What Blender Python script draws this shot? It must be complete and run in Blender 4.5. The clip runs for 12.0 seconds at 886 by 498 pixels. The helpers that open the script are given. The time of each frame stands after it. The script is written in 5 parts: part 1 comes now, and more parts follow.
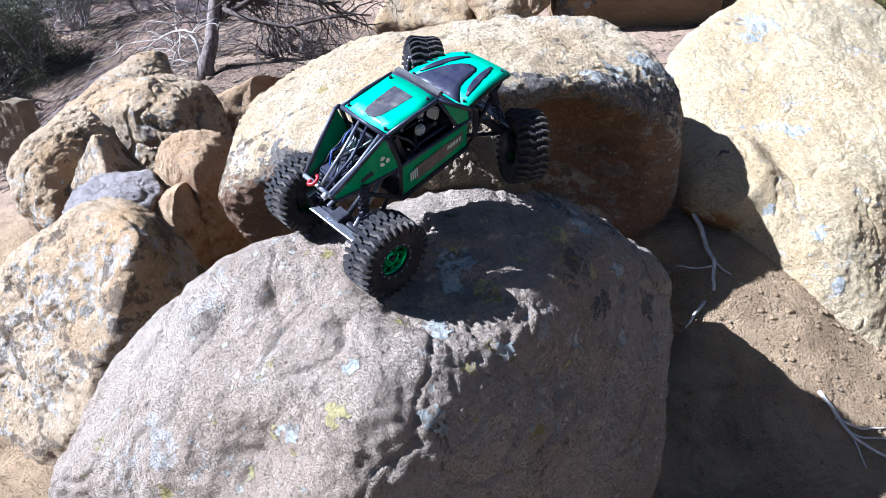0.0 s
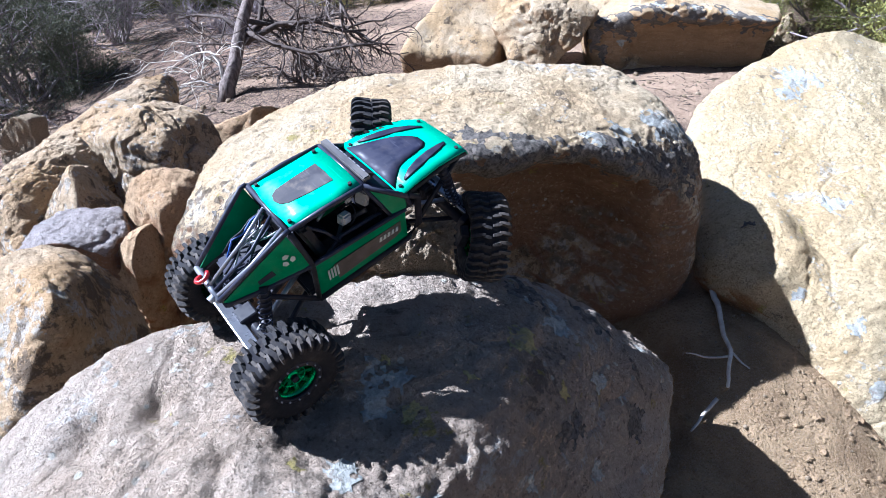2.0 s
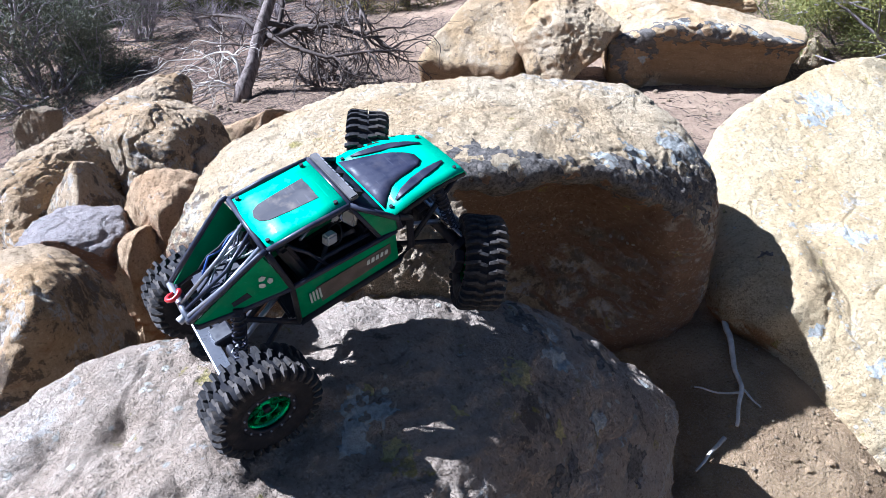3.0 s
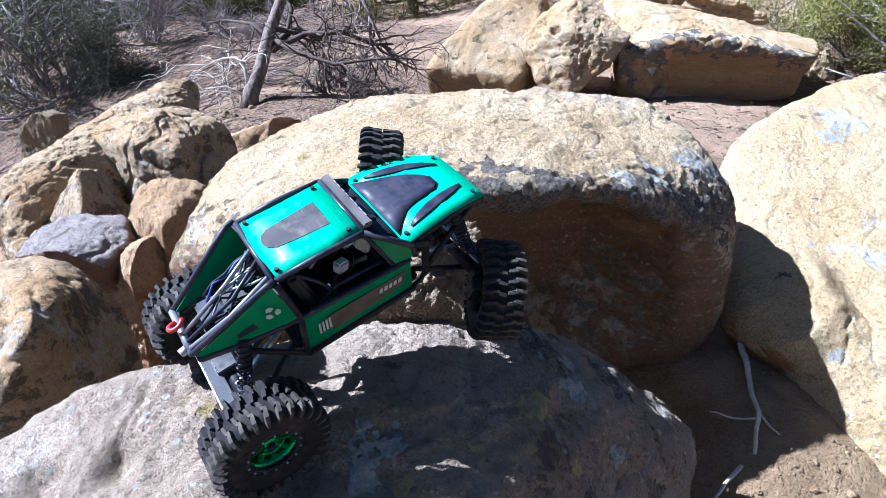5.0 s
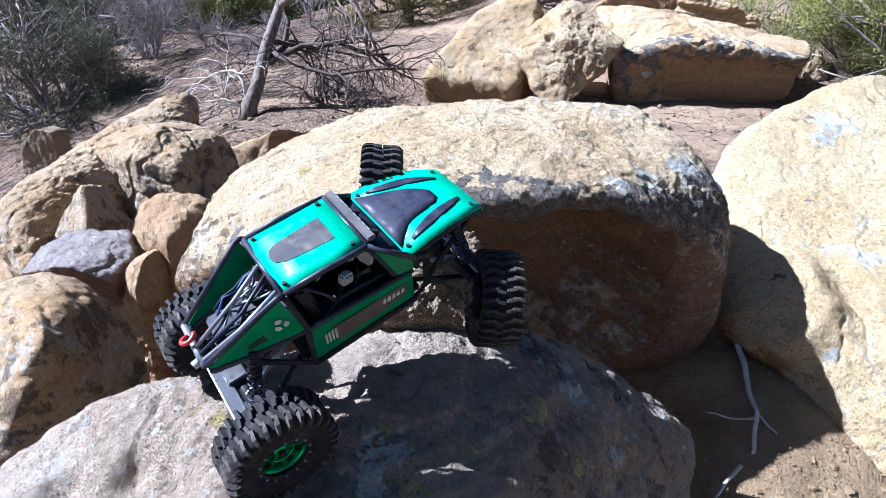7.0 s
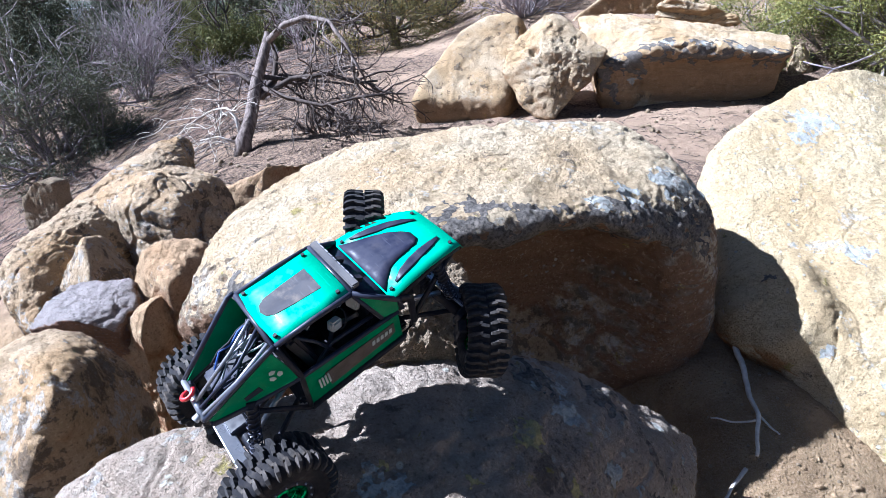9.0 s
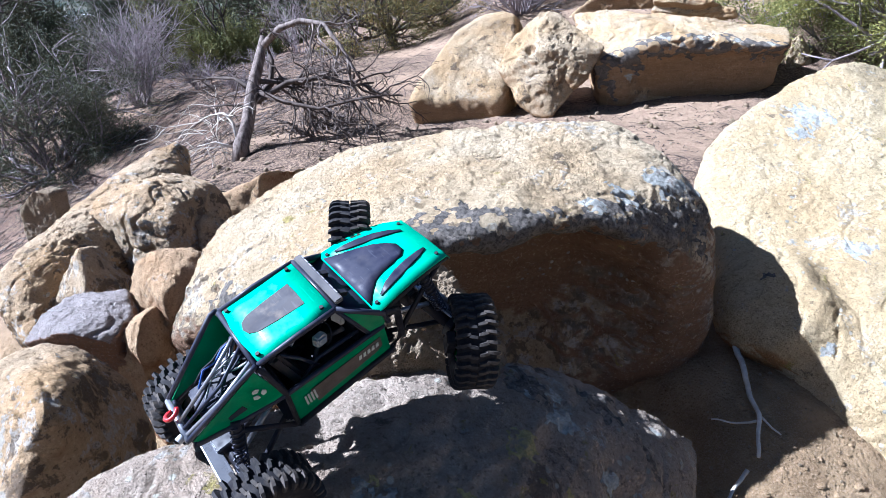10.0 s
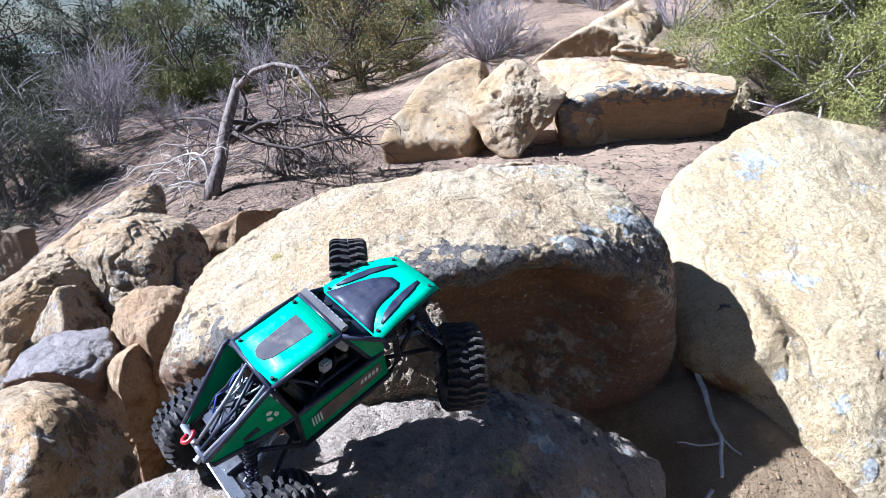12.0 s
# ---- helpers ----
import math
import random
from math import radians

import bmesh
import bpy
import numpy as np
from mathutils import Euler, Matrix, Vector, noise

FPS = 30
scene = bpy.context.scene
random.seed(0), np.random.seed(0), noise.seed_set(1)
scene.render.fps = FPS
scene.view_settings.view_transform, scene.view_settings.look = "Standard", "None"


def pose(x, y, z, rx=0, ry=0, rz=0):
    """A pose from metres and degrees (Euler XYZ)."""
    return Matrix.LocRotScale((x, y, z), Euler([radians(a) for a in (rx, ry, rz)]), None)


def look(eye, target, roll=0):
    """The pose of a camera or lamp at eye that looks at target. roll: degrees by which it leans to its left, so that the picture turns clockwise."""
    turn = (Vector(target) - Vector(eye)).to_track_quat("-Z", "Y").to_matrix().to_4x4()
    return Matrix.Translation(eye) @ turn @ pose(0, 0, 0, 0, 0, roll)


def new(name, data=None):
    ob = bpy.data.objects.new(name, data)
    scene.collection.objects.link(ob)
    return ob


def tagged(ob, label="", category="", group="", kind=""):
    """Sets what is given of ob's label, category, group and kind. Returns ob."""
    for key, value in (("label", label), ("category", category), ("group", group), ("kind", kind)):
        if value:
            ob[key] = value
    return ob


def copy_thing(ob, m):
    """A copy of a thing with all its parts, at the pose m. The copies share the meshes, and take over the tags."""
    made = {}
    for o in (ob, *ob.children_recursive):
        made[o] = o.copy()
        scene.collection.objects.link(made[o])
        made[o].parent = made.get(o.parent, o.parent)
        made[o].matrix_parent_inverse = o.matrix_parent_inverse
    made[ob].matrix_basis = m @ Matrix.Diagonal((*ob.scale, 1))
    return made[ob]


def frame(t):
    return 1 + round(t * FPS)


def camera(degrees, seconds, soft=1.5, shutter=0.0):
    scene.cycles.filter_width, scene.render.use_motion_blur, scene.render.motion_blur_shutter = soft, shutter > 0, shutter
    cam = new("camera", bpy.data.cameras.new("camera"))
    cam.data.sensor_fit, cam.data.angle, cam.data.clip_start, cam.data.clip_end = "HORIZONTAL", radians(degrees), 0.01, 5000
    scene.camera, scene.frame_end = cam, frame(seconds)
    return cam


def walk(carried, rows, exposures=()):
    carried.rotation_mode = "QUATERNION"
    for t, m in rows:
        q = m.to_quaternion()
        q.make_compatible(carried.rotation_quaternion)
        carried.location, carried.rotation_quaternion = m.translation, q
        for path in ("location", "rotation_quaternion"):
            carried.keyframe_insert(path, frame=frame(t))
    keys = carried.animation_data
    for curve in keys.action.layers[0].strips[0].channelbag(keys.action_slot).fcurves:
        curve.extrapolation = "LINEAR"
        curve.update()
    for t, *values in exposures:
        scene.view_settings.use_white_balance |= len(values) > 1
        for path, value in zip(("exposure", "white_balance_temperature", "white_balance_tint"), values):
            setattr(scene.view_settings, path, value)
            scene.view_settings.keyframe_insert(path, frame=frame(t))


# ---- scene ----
cam = camera(76.0, 12.0, soft=0.35)
PATH = [
    (0, (0.038, -0.031, 1.209), (-0.003, 1.688, 0.186), -0.6),
    (0.5, (0.049, -0.011, 1.211), (0.015, 1.711, 0.194), -1.3),
    (1, (0.083, 0.044, 1.213), (0.017, 1.776, 0.215), 1.0),
    (1.5, (0.115, 0.109, 1.218), (0.006, 1.855, 0.249), 2.0),
    (2, (0.143, 0.151, 1.225), (-0.007, 1.901, 0.269), 1.2),
    (2.5, (0.159, 0.178, 1.223), (-0.021, 1.936, 0.285), 2.3),
    (4.5, (0.146, 0.232, 1.224), (-0.043, 1.992, 0.294), 4.5),
    (5, (0.14, 0.233, 1.228), (-0.069, 1.998, 0.311), 3.9),
    (5.5, (0.141, 0.226, 1.233), (-0.055, 1.996, 0.323), 3.9),
    (6, (0.143, 0.22, 1.234), (-0.037, 1.987, 0.315), 3.3),
    (6.5, (0.141, 0.214, 1.238), (-0.043, 1.984, 0.325), 3.3),
    (7, (0.141, 0.216, 1.242), (-0.069, 1.991, 0.345), 2.8),
    (9, (0.166, 0.206, 1.277), (-0.062, 2.002, 0.427), -1.7),
    (9.5, (0.175, 0.218, 1.278), (-0.066, 2.007, 0.418), -2.5),
    (10, (0.182, 0.222, 1.284), (-0.055, 2.015, 0.431), -3.0),
    (10.5, (0.186, 0.222, 1.293), (-0.049, 2.031, 0.475), -2.2),
    (11, (0.18, 0.206, 1.301), (-0.013, 2.037, 0.519), -1.2),
    (11.5, (0.166, 0.182, 1.304), (0.002, 2.024, 0.544), -1.0),
    (12, (0.16, 0.156, 1.309), (0.039, 2.012, 0.573), -1.9),
]
walk(cam, [(t, look(eye, target, roll)) for t, eye, target, roll in PATH], [(0, 1.90, 5000, 13)])

# ---- world, sun, exposure ----
SUN_WAY = Vector((0.742, 0.039, -0.669)).normalized()      # the way the sunlight travels
world = bpy.data.worlds.new("sky")
scene.world = world
world.use_nodes = True
wn = world.node_tree
sky = wn.nodes.new("ShaderNodeTexSky")
sky.sky_type = "NISHITA"
sky.sun_disc = False
sky.sun_elevation = math.asin(-SUN_WAY.z)
sky.sun_rotation = math.atan2(-SUN_WAY.x, -SUN_WAY.y)
wn.links.new(sky.outputs[0], wn.nodes["Background"].inputs[0])
wn.nodes["Background"].inputs[1].default_value = 0.0205
sun_data = bpy.data.lights.new("sun", "SUN")
sun_data.energy, sun_data.angle, sun_data.color = 5.0, radians(0.55), (1.0, 0.96, 0.90)
sun = new("sun", sun_data)
sun.matrix_world = Matrix.Translation((-6, -2, 8)) @ SUN_WAY.to_track_quat("-Z", "Y").to_matrix().to_4x4()


# ---- noise and mesh helpers ----
def lattice_noise(p, seed=0):
    """Smooth gradient noise, about -1 to 1, for an (n, 3) array."""
    p = np.asarray(p, float)
    cell = np.floor(p).astype(np.int64)
    f = p - cell
    w = f * f * f * (f * (f * 6 - 15) + 10)
    total = np.zeros(len(p))
    for corner in range(8):
        o = np.array([(corner >> k) & 1 for k in range(3)])
        c = cell + o
        h = (c[:, 0] * 374761393 + c[:, 1] * 668265263 + c[:, 2] * 2147483647 + seed * 974634777) & 0xFFFFFFFF
        h = ((h ^ (h >> 13)) * 1274126177) & 0xFFFFFFFF
        h = h ^ (h >> 16)
        a = (h & 0xFFFF) / 65536.0 * 2 * np.pi
        b = ((h >> 16) & 0xFFFF) / 65536.0 * 2 - 1
        s = np.sqrt(1 - b * b)
        g = np.stack([s * np.cos(a), s * np.sin(a), b], 1)
        k = np.prod(np.where(o, w, 1 - w), axis=1)
        total += k * ((f - o) * g).sum(1)
    return total * 1.5


def fbm(p, size, octaves=3, seed=0, gain=0.5):
    """Layered noise whose largest lumps are about size metres."""
    out, amp = np.zeros(len(p)), 1.0
    for n in range(octaves):
        out += amp * lattice_noise(np.asarray(p) / size * 2**n + 7.3 * n, seed + n)
        amp *= gain
    return out


def cell_noise(p, seed=0):
    """The distance to the nearest of a cloud of scattered points, and that point's own random number."""
    base = np.floor(p).astype(np.int64)
    best, pick = np.full(len(p), 9.0), np.zeros(len(p))
    for o in np.ndindex(3, 3, 3):
        c = base + np.array(o) - 1
        h = (c[:, 0] * 374761393 + c[:, 1] * 668265263 + c[:, 2] * 2147483647 + seed * 974634777) & 0xFFFFFFFF
        h = ((h ^ (h >> 13)) * 1274126177) & 0xFFFFFFFF
        h = h ^ (h >> 16)
        spot = c + np.stack([(h & 0x3FF) / 1024, ((h >> 10) & 0x3FF) / 1024, ((h >> 20) & 0x3FF) / 1024], 1)
        d = np.linalg.norm(p - spot, axis=1)
        near = d < best
        best = np.where(near, d, best)
        pick = np.where(near, ((h * 2654435761) & 0xFFFF) / 65536.0, pick)
    return best, pick


SPHERES = {}


def sphere(level):
    if level not in SPHERES:
        bm = bmesh.new()
        bmesh.ops.create_icosphere(bm, subdivisions=level, radius=1)
        bm.verts.ensure_lookup_table()
        SPHERES[level] = (np.array([v.co for v in bm.verts]), np.array([[v.index for v in f.verts] for f in bm.faces]))
        bm.free()
    return SPHERES[level]


def mesh_of(name, verts, faces, material, smooth=True):
    me = bpy.data.meshes.new(name)
    if isinstance(faces, np.ndarray):
        n = faces.shape[1]
        me.vertices.add(len(verts))
        me.vertices.foreach_set("co", np.asarray(verts, np.float32).ravel())
        me.loops.add(faces.size)
        me.loops.foreach_set("vertex_index", faces.astype(np.int32).ravel())
        me.polygons.add(len(faces))
        me.polygons.foreach_set("loop_start", np.arange(0, faces.size, n, dtype=np.int32))
        me.update(calc_edges=True)
    else:
        me.from_pydata(np.asarray(verts).tolist(), [], faces)
    me.materials.append(material)
    me.polygons.foreach_set("use_smooth", [smooth] * len(me.polygons))
    me.update()
    return me


def part(name, bm, material, parent, label=""):
    """Links a bmesh as one mesh object under a thing or a part."""
    me = bpy.data.meshes.new(name)
    bm.to_mesh(me)
    bm.free()
    me.materials.append(material)
    ob = new(name, me)
    ob.parent = parent
    return tagged(ob, label)


def part_mesh(name, me, parent, label=""):
    ob = new(name, me)
    ob.parent = parent
    return tagged(ob, label)


def hull_planes(points):
    bm = bmesh.new()
    for p in points:
        bm.verts.new(p)
    bmesh.ops.convex_hull(bm, input=bm.verts)
    bm.normal_update()
    planes = []
    for f in sorted(bm.faces, key=lambda f: -f.calc_area()):
        n = np.array(f.normal)
        if n @ n < 0.5:
            continue
        d = max(np.array(v.co) @ n for v in f.verts)
        if all(n @ m < 0.985 for m, _ in planes):
            planes.append((n, d))
    bm.free()
    return np.array([n for n, _ in planes]), np.array([d for _, d in planes])


def smooth(x, a, b):
    t = np.clip((np.asarray(x, float) - a) / (b - a), 0, 1)
    return t * t * (3 - 2 * t)


def vertex_normals(p, faces):
    a, b, c = p[faces[:, 0]], p[faces[:, 1]], p[faces[:, 2]]
    n = np.cross(b - a, c - a)
    total = np.stack([sum(np.bincount(faces[:, k], n[:, axis], len(p)) for k in range(3)) for axis in range(3)], 1)
    return total / (np.linalg.norm(total, axis=1)[:, None] + 1e-12)


def rock(name, corners, material, label, back=(0, 0, 0), base=None, level=6, firm=20, lump=0.016, mid=0.006, fine=0.0025,
         lump_size=0.25, dents=(), hollows=(), caves=(), knobs=(), grooves=(), ease=(1.12, 0.72), box=4.0, strata=0.0, crack=0.004, flake=0.005, pits=0.0025, pit_size=0.035, seed=1, swell=1.05, foot=0.86, category="boulder", group=""):
    """A weathered block: the rounded solid between its corners, their copies pushed back and its foot, roughened at three sizes.
    dents: (place, radius, depth) with a ragged rim; caves: (place, radii, push) with a sharp lip; hollows: the same, shallow and smooth;
    knobs: (place, radius, height) that stand out; grooves: (start, end, width, depth) cracks; strata: depth of the level beds that weather out of its sides."""
    c = np.array(corners, float)
    mid_c = c.mean(0)
    pts = [c]
    if any(back):
        pts.append(mid_c + (c - mid_c) * 0.9 + np.array(back))
    if base is not None:
        low = np.concatenate(pts)
        low = low.mean(0) + (low - low.mean(0)) * foot
        low[:, 2] = base
        pts.append(low)
    allp = np.concatenate(pts)
    ext = (allp.max(0) - allp.min(0)) / 2
    centre = (allp.max(0) + allp.min(0)) / 2 * 0.4 + allp.mean(0) * 0.6
    n, d = hull_planes(allp - centre)
    d = np.maximum(d, 0.02)
    u, faces = sphere(level)
    way = u * (ext / ext.max()) ** 0.7
    way = way / np.linalg.norm(way, axis=1)[:, None]
    s = np.maximum(way @ n.T, 0) / d
    r = swell / (s**firm).sum(1) ** (1 / firm)
    p = way * r[:, None] + centre
    out = vertex_normals(p, faces)
    move = lump * fbm(p, lump_size, 2, seed) + mid * fbm(p, lump_size / 3, 4, seed + 10, 0.55)
    crease = 1 - np.abs(fbm(p, lump_size / 1.7, 2, seed + 20))
    move -= crack * np.clip(crease - 0.93, 0, 1) / 0.07
    # flaked crust with low scarps, then hollow pits, then grit
    for size, high, k in ((1.0, 1.0, 40), (0.35, 0.55, 50)):
        field = fbm(p, lump_size * size, 4, seed + k, 0.55)
        move += flake * high * (np.clip((field + 0.05) / 0.07, 0, 1) - 0.5)
    if pits:
        gap, pick = cell_noise(p / pit_size, seed + 60)
        move -= pits * np.clip(1 - gap / (0.18 + 0.3 * pick), 0, 1) ** 0.7 * (pick > 0.45)
    move += fine * fbm(p, lump_size / 14, 3, seed + 30, 0.6)
    for place, radius, depth in dents:
        q = np.linalg.norm(p - np.array(place), axis=1) / radius + 0.18 * fbm(p, 0.09, 3, seed + 70)
        move -= depth * smooth(q, 1.25, 0.35)
    for place, radius, depth in hollows:
        q = np.linalg.norm(p - np.array(place), axis=1) / radius
        move -= depth * np.exp(-q * q * 1.3)
    for place, radius, height in knobs:
        q = np.linalg.norm(p - np.array(place), axis=1) / radius + 0.15 * fbm(p, radius, 2, seed + 90)
        move += height * smooth(q, 1.1, 0.55)
    for start, end, width, depth in grooves:
        a, b = np.array(start), np.array(end)
        u = np.clip(((p - a) @ (b - a)) / ((b - a) @ (b - a)), 0, 1)
        q = np.linalg.norm(p - a - u[:, None] * (b - a) + 0.8 * width * np.stack([fbm(p, width * 5, 3, seed + 95 + k) for k in range(3)], 1), axis=1) / width
        move -= depth * smooth(q, 1.0, 0.2) * smooth(u, -0.01, 0.2) * smooth(u, 1.01, 0.8)
    for place, radii, push in caves:
        q = ((np.abs(p - np.array(place)) / np.array(radii)) ** box).sum(1) ** (1 / box) + 0.10 * fbm(p, 0.12, 3, seed + 80)
        shift = smooth(q, *ease)
        p = p + shift[:, None] * np.array(push)
        move *= 1 - 0.6 * shift
    if strata:
        side = 1 - np.abs(way[:, 2]) ** 2
        level_z = p[:, 2] / 0.075 + 0.5 * fbm(p, 0.35, 2, seed + 40)
        move += strata * side * (np.abs((level_z % 1.0) - 0.5) * 2 - 0.5 + 0.5 * np.sin(level_z * 2.7))
    p = p + out * move[:, None]
    foot = np.array([centre[0], centre[1], p[:, 2].min()])
    ob = new(name, mesh_of(name, p - foot, faces, material))
    ob.location = foot
    return tagged(ob, label, category, group)


class Strands:
    """Collects tapered tubes and small leaf faces into one mesh."""

    def __init__(self):
        self.v, self.f = [], []

    def tube(self, path, radii, sides=5):
        path = np.array(path, float)
        along = np.gradient(path, axis=0)
        along /= np.linalg.norm(along, axis=1)[:, None] + 1e-9
        helper = np.array([0.31, 0.21, 0.93]) if abs(along[0][2]) < 0.9 else np.array([1.0, 0.2, 0.1])
        a = np.cross(along, helper)
        a /= np.linalg.norm(a, axis=1)[:, None] + 1e-9
        b = np.cross(along, a)
        start = len(self.v)
        for i in range(len(path)):
            for k in range(sides):
                t = 2 * np.pi * k / sides
                self.v.append(path[i] + radii[i] * (np.cos(t) * a[i] + np.sin(t) * b[i]))
        for i in range(len(path) - 1):
            for k in range(sides):
                m = (k + 1) % sides
                self.f.append((start + i * sides + k, start + i * sides + m, start + (i + 1) * sides + m, start + (i + 1) * sides + k))
        self.f.append(tuple(start + k for k in range(sides))[::-1])
        self.f.append(tuple(start + (len(path) - 1) * sides + k for k in range(sides)))

    def mesh(self, name, material, smooth=True):
        return mesh_of(name, self.v, self.f, material, smooth)


def grow(strands, rng, place, way, length, radius, depth, tips, bend=0.25, spread=0.7, kids=3, rise=0.05, sides=5, keep=0.72):
    """A crooked limb with side limbs; the ends of the last ones are gathered in tips."""
    steps = 5 if depth > 0 else 3
    path, p, w = [np.array(place, float)], np.array(place, float), np.array(way, float)
    for _ in range(steps):
        w = w + rng.normal(0, bend, 3) + np.array([0, 0, rise])
        w /= np.linalg.norm(w)
        p = p + w * length / steps
        path.append(p)
    strands.tube(path, [radius * (1 - 0.55 * i / steps) for i in range(steps + 1)], sides if depth > 0 else 3)
    if depth == 0:
        tips.append((path[-1], w))
        tips.append((path[-2], w))
        return
    for k in range(kids):
        i = rng.integers(2, steps + 1)
        side = rng.normal(0, 1, 3)
        side -= side @ w * w
        side /= np.linalg.norm(side)
        kid = w * (1 - spread * 0.5) + side * spread
        kid /= np.linalg.norm(kid)
        grow(strands, rng, path[i], kid, length * keep * rng.uniform(0.75, 1.15), radius * 0.55, depth - 1, tips, bend, spread, kids, rise, sides, keep)


# ---- materials ----
class Nodes:
    def __init__(self, name):
        self.mat = bpy.data.materials.new(name)
        self.mat.use_nodes = True
        self.t = self.mat.node_tree
        self.bsdf = self.t.nodes["Principled BSDF"]
        self.coord = self.t.nodes.new("ShaderNodeTexCoord").outputs["Object"]

    def link(self, a, b):
        self.t.links.new(a, b)

    def noise(self, scale, detail=4, rough=0.55, coord=None, out=0, lac=2.0, distort=0.0):
        n = self.t.nodes.new("ShaderNodeTexNoise")
        n.inputs["Scale"].default_value, n.inputs["Detail"].default_value = scale, detail
        n.inputs["Roughness"].default_value, n.inputs["Distortion"].default_value = rough, distort
        self.link(coord or self.coord, n.inputs["Vector"])
        return n.outputs[out]

    def cells(self, scale, coord=None, feature="F1", jitter=1.0):
        n = self.t.nodes.new("ShaderNodeTexVoronoi")
        n.feature = feature
        n.inputs["Scale"].default_value = scale
        n.inputs["Randomness"].default_value = jitter
        self.link(coord or self.coord, n.inputs["Vector"])
        return n.outputs["Distance"]

    def ramp(self, value, low, high, a=0.0, b=1.0):
        n = self.t.nodes.new("ShaderNodeMapRange")
        n.interpolation_type = "SMOOTHSTEP"
        for k, v in zip(("From Min", "From Max", "To Min", "To Max"), (low, high, a, b)):
            n.inputs[k].default_value = v
        self.link(value, n.inputs["Value"])
        return n.outputs[0]

    def sums(self, op, a, b):
        n = self.t.nodes.new("ShaderNodeMath")
        n.operation = op
        for k, v in enumerate((a, b)):
            if isinstance(v, (int, float)):
                n.inputs[k].default_value = v
            else:
                self.link(v, n.inputs[k])
        return n.outputs[0]

    def mix(self, factor, a, b, mode="MIX"):
        n = self.t.nodes.new("ShaderNodeMix")
        n.data_type, n.blend_type = "RGBA", mode
        for k, v in ((0, factor), (6, a), (7, b)):
            if isinstance(v, (int, float)):
                n.inputs[k].default_value = v
            elif isinstance(v, tuple):
                n.inputs[k].default_value = (*v, 1)
            else:
                self.link(v, n.inputs[k])
        return n.outputs[2]

    def stretch(self, x, y, z, turn=(0, 0, 0)):
        n = self.t.nodes.new("ShaderNodeMapping")
        n.inputs["Scale"].default_value = (x, y, z)
        n.inputs["Rotation"].default_value = turn
        self.link(self.coord, n.inputs["Vector"])
        return n.outputs[0]

    def axis(self, socket, k):
        n = self.t.nodes.new("ShaderNodeSeparateXYZ")
        self.link(socket, n.inputs[0])
        return n.outputs[k]

    def normal(self):
        return self.t.nodes.new("ShaderNodeNewGeometry").outputs["Normal"]

    def island(self):
        return self.t.nodes.new("ShaderNodeNewGeometry").outputs["Random Per Island"]

    def random(self):
        return self.t.nodes.new("ShaderNodeObjectInfo").outputs["Random"]

    def bump(self, height, distance, strength=1.0, after=None):
        n = self.t.nodes.new("ShaderNodeBump")
        n.inputs["Distance"].default_value, n.inputs["Strength"].default_value = distance, strength
        self.link(height, n.inputs["Height"])
        if after:
            self.link(after, n.inputs["Normal"])
        return n.outputs[0]

    def done(self, colour, rough=0.9, normal=None, metal=0.0, gloss=0.3):
        for key, v in (("Base Color", colour), ("Roughness", rough), ("Metallic", metal), ("Specular IOR Level", gloss)):
            if isinstance(v, tuple):
                self.bsdf.inputs[key].default_value = (*v, 1)
            elif isinstance(v, (int, float)):
                self.bsdf.inputs[key].default_value = v
            else:
                self.link(v, self.bsdf.inputs[key])
        if normal:
            self.link(normal, self.bsdf.inputs["Normal"])
        return self.mat


